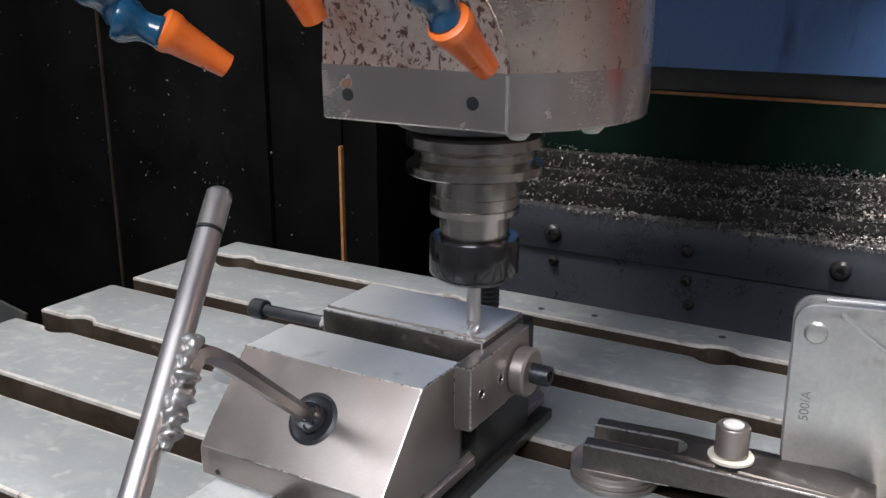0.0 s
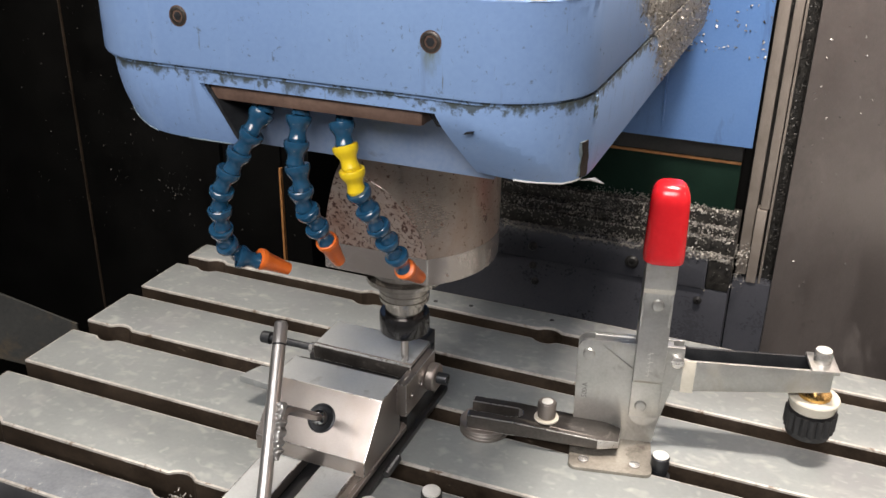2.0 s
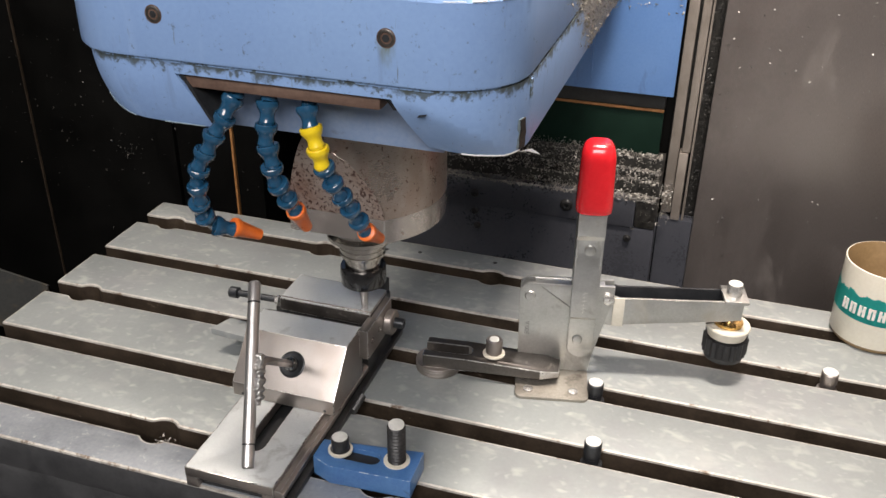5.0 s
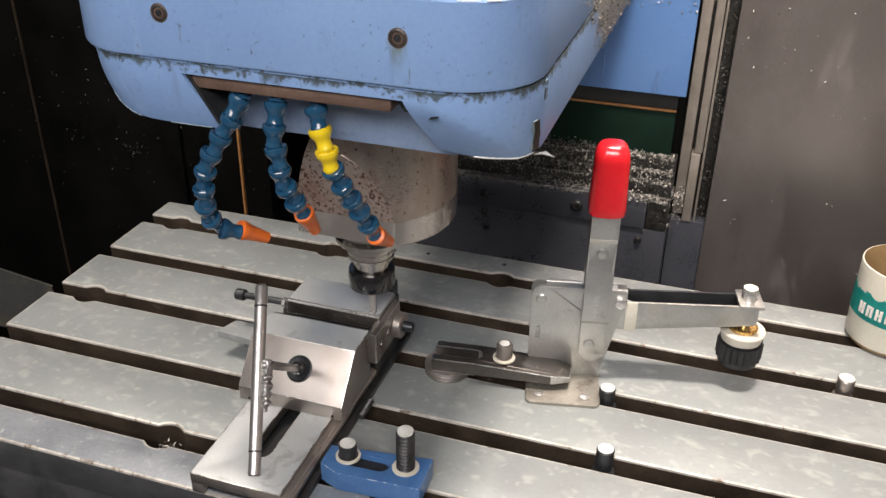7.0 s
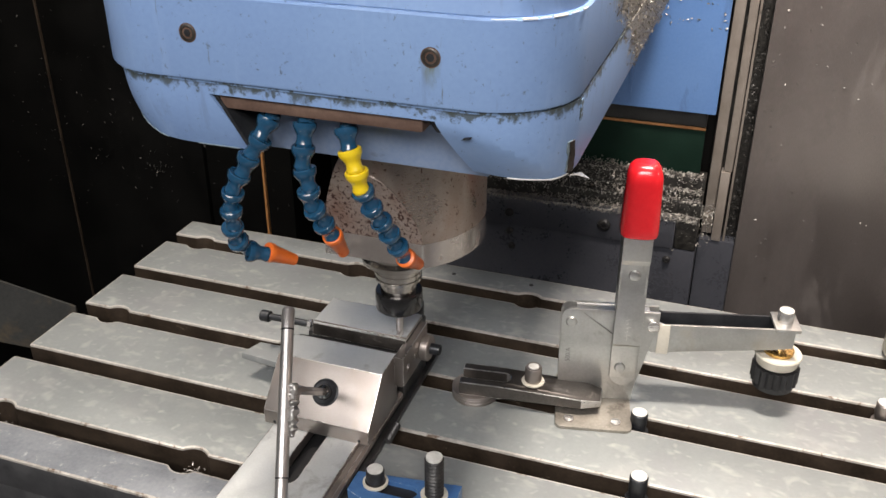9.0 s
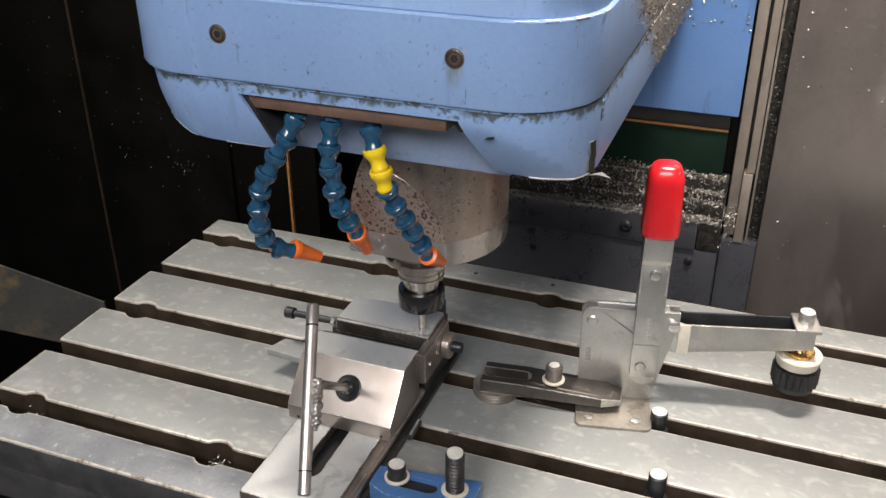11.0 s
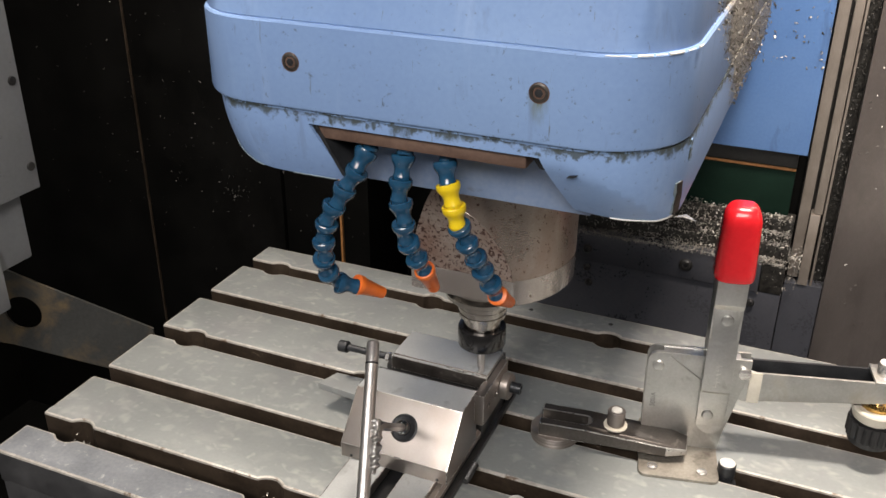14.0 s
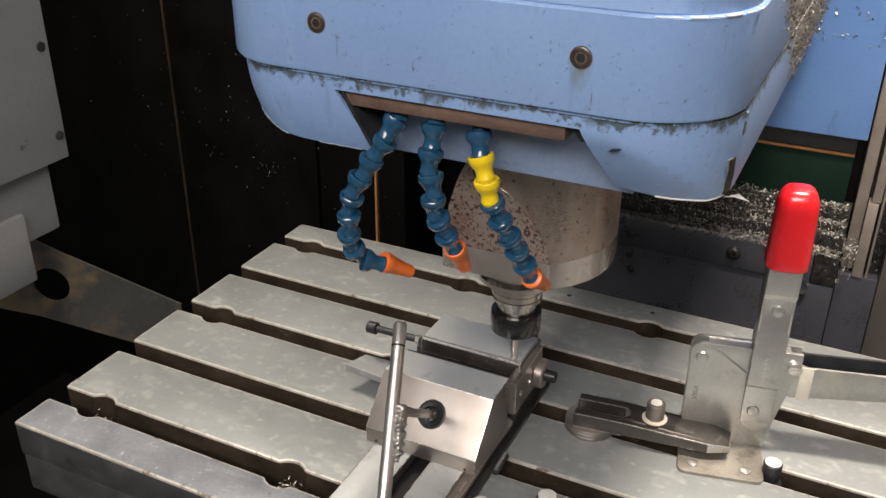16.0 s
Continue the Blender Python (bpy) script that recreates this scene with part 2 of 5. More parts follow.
M_GROOVE = mat("mossy_oil_grime", (0.035, 0.045, 0.035), (0.09, 0.12, 0.13), (0.5, 0.8), 0, 160, 0.7, 500, stains=[((0.22, 0.35, 0.57), 60, 0.47, 0.52, (1, 1, 0.9), 0.4), ((0.22, 0.35, 0.57), 260, 0.50, 0.58, one, 0.4)])
M_RECESS = mat("hazy_blue_inner_panel", (0.16, 0.24, 0.40), (0.26, 0.33, 0.46), (0.3, 0.5), 0.2, 20, 0.15, 300, stains=[((0.12, 0.13, 0.15), 28, 0.62, 0.75, one, 0.5)])
M_RUSTBAR = mat("rusty_manifold_bar", (0.085, 0.050, 0.038), (0.18, 0.115, 0.085), (0.5, 0.75), 0.3, 60, 0.5, 400)
M_NOSE = mat("rusty_spindle_nose", (0.33, 0.275, 0.235), (0.47, 0.41, 0.36), (0.22, 0.36), 0.78, 22, 0.15, 300, grain=(1, 1, 4), stains=[((0.25, 0.165, 0.12), 14, 0.48, 0.74, (1, 1, 0.5), 0.5), ((0.09, 0.036, 0.022), 300, 0.59, 0.65, (1, 1, 0.8), 0.7)])
M_TORN = mat("torn_rusty_metal", (0.006, 0.005, 0.004), (0.045, 0.030, 0.020), (0.5, 0.8), 0.2, 200, 0.8, 600)
M_NOSEFLAT = mat("pitted_rusty_flat", (0.30, 0.235, 0.20), (0.45, 0.375, 0.33), (0.30, 0.5), 0.5, 24, 0.3, 260, stains=[((0.19, 0.095, 0.065), 14, 0.48, 0.70, one, 0.6), ((0.055, 0.020, 0.013), 330, 0.53, 0.59, (1, 1, 0.85), 0.7), ((0.06, 0.022, 0.014), 130, 0.60, 0.65, (1, 1, 0.8), 0.7)])
M_RING = mat("machined_nose_ring", (0.46, 0.415, 0.385), (0.60, 0.55, 0.515), (0.20, 0.30), 0.9, 20, 0.02, 500, grain=(1, 1, 5), stains=[((0.20, 0.11, 0.07), 90, 0.66, 0.72, one, 0.6, 3), ((0.38, 0.29, 0.23), 22, 0.55, 0.75, one, 0.4)])
M_COLLET = mat("black_collet_nut", (0.008, 0.008, 0.009), (0.018, 0.017, 0.017), (0.14, 0.22), 0.1, 70, 0.02, 600, coat=0.3)
M_HOSE = mat("dark_blue_hose_plastic", (0.006, 0.044, 0.096), (0.014, 0.072, 0.140), (0.14, 0.26), 0, 90, 0.06, 500, coat=0.5, stains=[((0.035, 0.045, 0.05), 120, 0.64, 0.74, one, 0.5)])
M_YELLOW = mat("yellow_hose_plastic", (0.72, 0.50, 0.010), (0.82, 0.60, 0.02), (0.25, 0.4), 0, 90, 0.06, 500)
M_ORANGE = mat("orange_nozzle_plastic", (0.66, 0.12, 0.012), (0.78, 0.17, 0.025), (0.25, 0.42), 0, 80, 0.06, 500)
M_BLOCK = mat("blue_painted_clamp_block", (0.040, 0.115, 0.29), (0.075, 0.18, 0.37), (0.28, 0.45), 0.1, 50, 0.15, 400, stains=[((0.32, 0.37, 0.46), 130, 0.68, 0.74, one, 0.4), ((0.03, 0.06, 0.12), 40, 0.62, 0.76, one, 0.5)])
M_BLOCKEDGE = mat("worn_blue_block_edge", (0.05, 0.13, 0.30), (0.10, 0.21, 0.40), (0.28, 0.45), 0.1, 50, 0.15, 400, stains=[((0.50, 0.55, 0.62), 110, 0.50, 0.58, one, 0.4)])
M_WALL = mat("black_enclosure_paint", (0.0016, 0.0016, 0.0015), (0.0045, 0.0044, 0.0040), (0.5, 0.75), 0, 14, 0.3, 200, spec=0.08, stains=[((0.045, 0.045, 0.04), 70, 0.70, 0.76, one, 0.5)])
M_PANEL = mat("brown_steel_back_panel", (0.215, 0.188, 0.175), (0.32, 0.282, 0.265), (0.27, 0.40), 0.80, 5, 0.06, 200, stretch=(1, 1, 0.4), grain=(8, 1, 1), stains=[((0.04, 0.035, 0.033), 4, 0.50, 0.72, (1.2, 1, 0.5), 0.45), ((0.26, 0.24, 0.22), 9, 0.62, 0.8, (1, 1, 0.4), 0.4)])
M_BOX = mat("dark_cover_box_paint", (0.058, 0.061, 0.073), (0.092, 0.096, 0.113), (0.24, 0.34), 0.4, 18, 0.1, 300, spec=0.7)
M_RAIL = mat("dull_linear_rail", (0.24, 0.208, 0.178), (0.37, 0.325, 0.285), (0.35, 0.55), 0.5, 25, 0.15, 300, grain=(6, 6, 0.6), stains=[((0.07, 0.06, 0.05), 30, 0.6, 0.72, one, 0.6)])
M_GREEN = mat("dark_green_bellows", (0.0015, 0.010, 0.006), (0.005, 0.020, 0.013), (0.6, 0.8), 0, 20, 0.2, 300, spec=0.15)
M_RUSTLINE = mat("orange_rust_strip", (0.22, 0.09, 0.025), (0.42, 0.20, 0.07), (0.5, 0.7), 0, 90, 0.3, 400)
M_GREYPANEL = mat("scuffed_grey_panel", (0.20, 0.205, 0.21), (0.27, 0.275, 0.28), (0.4, 0.6), 0, 8, 0.1, 200, stains=[((0.07, 0.065, 0.06), 26, 0.66, 0.72, (1, 1, 2.5), 0.6)])
M_GUARD = mat("dull_guard_sheet", (0.045, 0.046, 0.045), (0.085, 0.086, 0.08), (0.35, 0.5), 0.4, 12, 0.12, 250, stains=[((0.20, 0.14, 0.07), 14, 0.52, 0.72, one, 0.6)])
M_CHIP = mat("aluminium_chips", (0.12, 0.115, 0.105), (0.42, 0.40, 0.365), (0.35, 0.6), 0.75, 60, 0.1, 500)
M_CAKE = mat("oily_chip_bed", (0.006, 0.006, 0.006), (0.05, 0.047, 0.042), (0.35, 0.6), 0.3, 130, 0.9, 350, stains=[((0.30, 0.28, 0.25), 190, 0.63, 0.69, one, 0.4)])
M_CHIPDULL = mat("oily_dull_chips", (0.02, 0.019, 0.017), (0.11, 0.105, 0.095), (0.4, 0.6), 0.5, 60, 0.1, 500)
M_CUP = mat("cream_plastic_bottle", (0.62, 0.57, 0.47), (0.72, 0.68, 0.58), (0.35, 0.5), 0, 14, 0.05, 300)
M_CUPIN = mat("brown_cup_inside", (0.16, 0.10, 0.045), (0.26, 0.17, 0.08), (0.4, 0.6), 0, 20, 0.1, 300)
M_TEAL = mat("teal_label_print", (0.0, 0.30, 0.27), (0.01, 0.37, 0.33), (0.35, 0.5), 0, 30, 0.05, 300, stains=[((0.66, 0.64, 0.56), 40, 0.66, 0.69, one, 0.5)])
M_IVORY = mat("ivory_plastic", (0.54, 0.50, 0.41), (0.66, 0.62, 0.53), (0.35, 0.5), 0, 60, 0.06, 500)
M_BRASS = mat("brass_ring", (0.50, 0.30, 0.09), (0.62, 0.40, 0.14), (0.2, 0.35), 0.9, 60, 0.08, 600)
# Serves rubber and the black put inside slots and holes for shade.
M_RUBBER_AND_SHADE = mat("black_rubber_and_shade", (0.008, 0.008, 0.009), (0.02, 0.02, 0.021), (0.4, 0.6), 0, 90, 0.15, 600)
M_FLOOR = mat("workshop_concrete", (0.24, 0.24, 0.235), (0.32, 0.32, 0.315), (0.6, 0.8), 0, 3, 0.2, 60)
M_ROOM = mat("workshop_wall_paint", (0.56, 0.57, 0.58), (0.64, 0.65, 0.66), (0.6, 0.8), 0, 2, 0.1, 60)
M_BACKCOVER = mat("black_way_cover", (0.010, 0.010, 0.011), (0.03, 0.03, 0.03), (0.3, 0.5), 0.2, 30, 0.3, 300)


# ---- mesh helpers ----
def merge(bm, tmp, m=None, bevel=0.0, segments=2, angle=30):
    if bevel > 0:
        edges = [e for e in tmp.edges if len(e.link_faces) == 2 and e.calc_face_angle(0) > radians(angle)]
        bmesh.ops.bevel(tmp, geom=edges, offset=bevel, segments=segments, profile=0.6, affect="EDGES", clamp_overlap=True)
    if m is not None:
        tmp.transform(m)
    me = bpy.data.meshes.new("tmp")
    tmp.to_mesh(me)
    tmp.free()
    bm.from_mesh(me)
    bpy.data.meshes.remove(me)
    return bm


def box(bm, x0, x1, y0, y1, z0, z1, bevel=0.0, m=None):
    t = bmesh.new()
    bmesh.ops.create_cube(t, size=1)
    t.transform(Matrix.LocRotScale(((x0 + x1) / 2, (y0 + y1) / 2, (z0 + z1) / 2), None, (abs(x1 - x0), abs(y1 - y0), abs(z1 - z0))))
    return merge(bm, t, m, bevel)


def prism(bm, outline, axis, a, b, bevel=0.0, m=None, segments=2):
    """A plate: the outline in the two other axes, from a to b along axis."""
    t = bmesh.new()
    place = {"x": lambda u, v, w: (w, u, v), "y": lambda u, v, w: (u, w, v), "z": lambda u, v, w: (u, v, w)}[axis]
    low = [t.verts.new(place(u, v, a)) for u, v in outline]
    high = [t.verts.new(place(u, v, b)) for u, v in outline]
    t.faces.new(low), t.faces.new(high)
    for i in range(len(low)):
        j = (i + 1) % len(low)
        t.faces.new((low[i], low[j], high[j], high[i]))
    bmesh.ops.recalc_face_normals(t, faces=t.faces)
    return merge(bm, t, m, bevel, segments)


def lathe(bm, profile, seg=32, m=None):
    """profile: (radius, z) from bottom to top; closed at both ends."""
    t = bmesh.new()
    rings = [[t.verts.new((r * math.cos(2 * math.pi * i / seg), r * math.sin(2 * math.pi * i / seg), z)) for i in range(seg)] for r, z in profile]
    for a, b in zip(rings, rings[1:]):
        for i in range(seg):
            t.faces.new((a[i], a[(i + 1) % seg], b[(i + 1) % seg], b[i]))
    t.faces.new(rings[0][::-1]), t.faces.new(rings[-1])
    bmesh.ops.recalc_face_normals(t, faces=t.faces)
    return merge(bm, t, m)


def aim(a, b):
    """A pose at a whose z axis points to b."""
    return Matrix.Translation(a) @ (Vector(b) - Vector(a)).to_track_quat("Z", "Y").to_matrix().to_4x4()


def rod(bm, a, b, r, seg=20, bevel=0.0):
    n = (Vector(b) - Vector(a)).length
    c = bevel or r * 0.12
    return lathe(bm, [(r - c, 0), (r, c), (r, n - c), (r - c, n)], seg, aim(a, b))


def tube(bm, pts, r, seg=10):
    t = bmesh.new()
    rings = []
    for i, p in enumerate(pts):
        d = (Vector(pts[min(i + 1, len(pts) - 1)]) - Vector(pts[max(i - 1, 0)])).normalized()
        q = d.to_track_quat("Z", "Y")
        rings.append([t.verts.new(Vector(p) + q @ Vector((r * math.cos(2 * math.pi * k / seg), r * math.sin(2 * math.pi * k / seg), 0))) for k in range(seg)])
    for a, b in zip(rings, rings[1:]):
        for k in range(seg):
            t.faces.new((a[k], a[(k + 1) % seg], b[(k + 1) % seg], b[k]))
    t.faces.new(rings[0]), t.faces.new(rings[-1])
    bmesh.ops.recalc_face_normals(t, faces=t.faces)
    return merge(bm, t)


def arc(cx, cy, r, a0, a1, n=8):
    return [(cx + r * math.cos(radians(a0 + (a1 - a0) * i / n)), cy + r * math.sin(radians(a0 + (a1 - a0) * i / n))) for i in range(n + 1)]


def rounded(x0, x1, y0, y1, r, n=6):
    return arc(x1 - r, y0 + r, r, -90, 0, n) + arc(x1 - r, y1 - r, r, 0, 90, n) + arc(x0 + r, y1 - r, r, 90, 180, n) + arc(x0 + r, y0 + r, r, 180, 270, n)


def thread(r, z0, z1, pitch=0.002, depth=0.0009):
    n = max(2, int((z1 - z0) / pitch))
    prof = [(r - depth, z0)]
    for i in range(n):
        z = z0 + (z1 - z0) * i / n
        h = (z1 - z0) / n
        prof += [(r - depth, z + 0.05 * h), (r, z + 0.4 * h), (r, z + 0.6 * h), (r - depth, z + 0.95 * h)]
    return prof + [(r - depth, z1), (r - depth * 1.6, z1 + 0.0008)]


def glint_edges(bm, index, limit=2.5e-4):
    """Gives the narrow bevel faces of a plate the painted glint of its edges."""
    bm.normal_update()
    for f in bm.faces:
        if max(abs(c) for c in f.normal) < 0.97 and f.calc_area() < limit:
            f.material_index = index
    return bm


def finish(ob, sharp=32):
    for f in ob.data.polygons:
        f.use_smooth = True
    ob.data.set_sharp_from_angle(angle=radians(sharp))
    return ob


def mesh_of(name, bm, *materials):
    me = bpy.data.meshes.new(name)
    bm.to_mesh(me)
    bm.free()
    for m in materials:
        me.materials.append(m)
    return me


def thing(name, at, label, category, group="", kind=""):
    ob = new(name)
    ob.empty_display_size = 0.02
    ob.location = at
    return tagged(ob, label, category, group, kind)


def base_of(ob):
    m = Matrix.Translation(ob.location)
    return base_of(ob.parent) @ m if ob.parent else m


def part(name, bm, material, parent, label=""):
    """bm is in world places; the part hangs under its thing or part."""
    bm.transform(base_of(parent).inverted())
    materials = material if isinstance(material, (list, tuple)) else [material]
    ob = new(name, mesh_of(name, bm, *materials))
    ob.parent = parent
    finish(ob)
    return tagged(ob, label)


def single(name, bm, material, label, category, group="", kind=""):
    materials = material if isinstance(material, (list, tuple)) else [material]
    ob = new(name, mesh_of(name, bm, *materials))
    finish(ob)
    return tagged(ob, label, category, group, kind)


# ---- enclosure and workshop ----
# Room shell is unseen and added, kept pale to reflect in upright metal.
single("floor", box(bmesh.new(), -3.2, 4.2, -4.4, 1.6, -0.98, -0.9), M_FLOOR, "grey concrete workshop floor", "floor", kind="structure")
single("ceiling", box(bmesh.new(), -3.2, 4.2, -4.4, 1.6, 2.6, 2.7), M_ROOM, "pale workshop ceiling", "ceiling", kind="structure")
single("wall_south", box(bmesh.new(), -3.2, 4.2, -4.5, -4.4, -0.98, 2.7), M_ROOM, "pale painted workshop wall", "wall", kind="structure")
single("wall_west", box(bmesh.new(), -3.3, -3.2, -4.5, 1.7, -0.98, 2.7), M_ROOM, "pale painted workshop wall", "wall", kind="structure")
single("wall_east", box(bmesh.new(), 4.2, 4.3, -4.5, 1.7, -0.98, 2.7), M_ROOM, "pale painted workshop wall", "wall", kind="structure")
single("wall_north", box(bmesh.new(), -3.2, 4.2, 1.6, 1.7, -0.98, 2.7), M_ROOM, "pale painted workshop wall", "wall", kind="structure")

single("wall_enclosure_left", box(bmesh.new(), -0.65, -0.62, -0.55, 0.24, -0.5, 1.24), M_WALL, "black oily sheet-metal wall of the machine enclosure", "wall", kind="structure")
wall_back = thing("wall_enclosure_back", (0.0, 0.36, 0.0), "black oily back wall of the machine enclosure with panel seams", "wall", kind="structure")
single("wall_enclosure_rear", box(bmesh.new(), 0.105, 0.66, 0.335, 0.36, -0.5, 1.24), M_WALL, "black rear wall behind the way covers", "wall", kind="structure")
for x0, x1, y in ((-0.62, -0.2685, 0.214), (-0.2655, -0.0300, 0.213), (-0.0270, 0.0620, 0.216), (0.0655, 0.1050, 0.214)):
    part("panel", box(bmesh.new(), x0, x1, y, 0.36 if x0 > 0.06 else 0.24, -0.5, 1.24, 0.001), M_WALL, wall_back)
single("trim_rust_seam", box(bmesh.new(), 0.0620, 0.0650, 0.2105, 0.2160, -0.3, 0.085), M_RUSTLINE, "orange rusty seam strip on the black back wall", "trim", kind="structure")
single("trim_seam", box(bmesh.new(), -0.2680, -0.2662, 0.2110, 0.2150, -0.4, 0.6), M_SLOT, "thin dull seam strip on the black back wall", "trim", kind="structure")
single("wall_back_panel", box(bmesh.new(), 0.683, 1.50, 0.305, 0.33, -0.5, 1.24, 0.002), M_PANEL, "brownish brushed-steel back panel streaked with coolant", "wall panel", kind="structure")
single("wall_enclosure_right", box(bmesh.new(), 1.50, 1.53, -0.55, 0.36, -0.5, 1.24), M_PANEL, "brownish steel side wall of the machine enclosure", "wall", kind="structure")
single("ceiling_enclosure", box(bmesh.new(), -0.65, 1.53, -0.55, 0.36, 1.18, 1.21), M_GREYPANEL, "grey sheet-metal roof of the machine enclosure", "ceiling", kind="structure")
single("floor_enclosure", box(bmesh.new(), -0.65, 1.53, -0.75, 0.36, -0.52, -0.48), M_WALL, "black oily sump floor of the machine", "floor", kind="structure")
for lx, ly in ((0.72, -0.09), (0.00, -0.16)):
    lamp = thing("work_lamp", (lx, ly, 1.18), "grey work lamp housing under the enclosure roof", "lamp", "work lamps")
    hb = bmesh.new()
    box(hb, lx - 0.20, lx + 0.20, ly - 0.075, ly - 0.06, 1.13, 1.18, 0.002)
    box(hb, lx - 0.20, lx + 0.20, ly + 0.06, ly + 0.075, 1.13, 1.18, 0.002)
    box(hb, lx - 0.20, lx + 0.20, ly - 0.06, ly + 0.06, 1.165, 1.18, 0.001)
    part("housing", hb, M_GREYPANEL, lamp)

# ---- machine table ----
XL, XR, GAP = 0.0, 1.12, 0.0210
FRONT = [0.0875 - 0.09 * i for i in range(5)]
HOLES = {0: (0.044, 0.256, 0.470, 0.684, 0.898), 2: (0.046, 0.256, 0.905), 4: (0.048, 0.257, 0.470, 0.684, 0.898)}
table = thing("machine_table", (0.55, -0.1, -0.09), "grey cast-iron milling table with five long slots, coolant spotted", "machine table")
tb = bmesh.new()
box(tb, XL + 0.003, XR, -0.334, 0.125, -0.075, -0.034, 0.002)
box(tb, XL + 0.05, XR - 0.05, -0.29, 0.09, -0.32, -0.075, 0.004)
part("body", tb, M_EDGE, table, "dark casting below the slots")


def rib(y0, y1, back_holes, front_holes):
    """A table rib from y0 (front edge) to y1 (back edge), with round bites where a slot widens."""
    r, pts = 0.0165, []
    cyf, cyb = y0 - GAP / 2, y1 + GAP / 2
    half = math.sqrt(r * r - (GAP / 2) ** 2)
    pts.append((XL, y0))
    for hx in front_holes:
        a = math.degrees(math.asin(GAP / 2 / r))
        pts += arc(hx, cyf, r, 180 - a, a, 8)
    pts += [(XR, y0), (XR, y1)]
    for hx in reversed(back_holes):
        a = math.degrees(math.asin(GAP / 2 / r))
        pts += arc(hx, cyb, r, -a, -180 + a, 8)
    pts.append((XL, y1))
    bm = prism(bmesh.new(), pts, "z", -0.036, 0.0, 0.0023)
    # Side faces take the slot colour, oil stain and shade together.
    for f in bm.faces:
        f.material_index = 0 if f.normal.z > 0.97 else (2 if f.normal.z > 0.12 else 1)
    return bm


edges = [(FRONT[0], 0.127)] + [(FRONT[i + 1], FRONT[i] - GAP) for i in range(4)] + [(-0.334, FRONT[4] - GAP)]
for i, (y0, y1) in enumerate(edges):
    part("rib", rib(y0, y1, HOLES.get(i - 1, ()) if i else (), HOLES.get(i, ()) if i < 5 else ()), [M_RIM if i == 5 else M_TABLE, M_SLOT if i < 5 else M_EDGE, M_WORNGLINT], table)

# No holes are drilled: black discs paint the shade inside them.
for x, y in ((0.331, 0.1005), (0.372, 0.1065), (0.4655, 0.1110)):
    part("dowel_hole_shade", lathe(bmesh.new(), [(0.0026, -0.002), (0.0026, 0.0002), (0.0016, 0.0003)], 16, Matrix.Translation((x, y, 0))), M_RUBBER_AND_SHADE, table, "black disc for the shade in a small dowel hole")

# ---- vise ----
vise = thing("machine_vise", (0.37, -0.2, 0.0), "ground steel toolmaker's vise bolted across the table", "vise")
vb = bmesh.new()
# base: top plate with a long slot, on two side walls and an end wall
t = bmesh.new()
o1 = [t.verts.new((x, y, 0.0205)) for x, y in ((0.3180, -0.3363), (0.3990, -0.3363), (0.3990, -0.060), (0.3180, -0.060))]
s1 = [t.verts.new((x, y, 0.0205)) for x, y in arc(0.3606, -0.2925, 0.0088, 180, 360, 10) + [(0.3694, -0.125), (0.3518, -0.125)]]
es = [t.edges.new((l[i], l[(i + 1) % len(l)])) for l in (o1, s1) for i in range(len(l))]
bmesh.ops.triangle_fill(t, edges=es, use_beauty=True)
ex = bmesh.ops.extrude_face_region(t, geom=t.faces[:])
for v in [g for g in ex["geom"] if isinstance(g, bmesh.types.BMVert)]:
    v.co.z = 0.0105
bmesh.ops.recalc_face_normals(t, faces=t.faces)
merge(vb, t, None, 0.0008, 2, 40)
# Upward faces of the base take the lit copy of the steel.
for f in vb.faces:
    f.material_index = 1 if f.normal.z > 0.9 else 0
part("base", glint_edges(vb, 2), [M_STEEL, M_LITSTEEL, M_STEELGLINT], vise)
part("base_wall", box(bmesh.new(), 0.3180, 0.3290, -0.3360, -0.060, 0.0, 0.0105, 0.0008), M_STEEL, vise)
part("base_wall", box(bmesh.new(), 0.3880, 0.3985, -0.3360, -0.060, 0.0, 0.0105, 0.0008), M_STEEL, vise)
part("base_end", box(bmesh.new(), 0.3295, 0.3875, -0.120, -0.060, 0.001, 0.0100, 0.0005), M_STEEL, vise)
gb = bmesh.new()
prism(gb, [(0.3988, 0.0090), (0.3988, 0.0165), (0.4040, 0.0165), (0.4070, 0.0140), (0.4070, 0.0090)], "y", -0.335, -0.065, 0.0004)
part("side_ledge", glint_edges(gb, 1), [M_STEEL, M_STEELGLINT], vise)
ss = lathe(bmesh.new(), thread(0.0036, 0.0, 0.024, 0.0016, 0.0007), 18, aim((0.4160, -0.212, 0.0080), (0.4160, -0.180, 0.0085)))
part("set_screw", ss, M_DARKSTEEL, vise)
gb = bmesh.new()
box(gb, 0.3986, 0.4120, -0.335, -0.065, 0.0, 0.006, 0.0008)
part("side_rail", gb, M_DARKSTEEL, vise, "dark guide rail along the base")
# Black block added in the well to give the slot its shade.
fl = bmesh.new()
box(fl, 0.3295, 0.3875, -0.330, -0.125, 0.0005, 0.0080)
part("well_shade", fl, M_RUBBER_AND_SHADE, vise)
# moving jaw with its sloping face
jaw = [(-0.2035, 0.073), (-0.170, 0.073), (-0.170, 0.0208), (-0.2375, 0.0208), (-0.2375, 0.0350)]
jb = prism(bmesh.new(), jaw, "x", 0.3095, 0.4095, 0.0007)
# Light on the jaw top is painted with the lighter steel.
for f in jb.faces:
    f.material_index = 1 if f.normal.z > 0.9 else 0
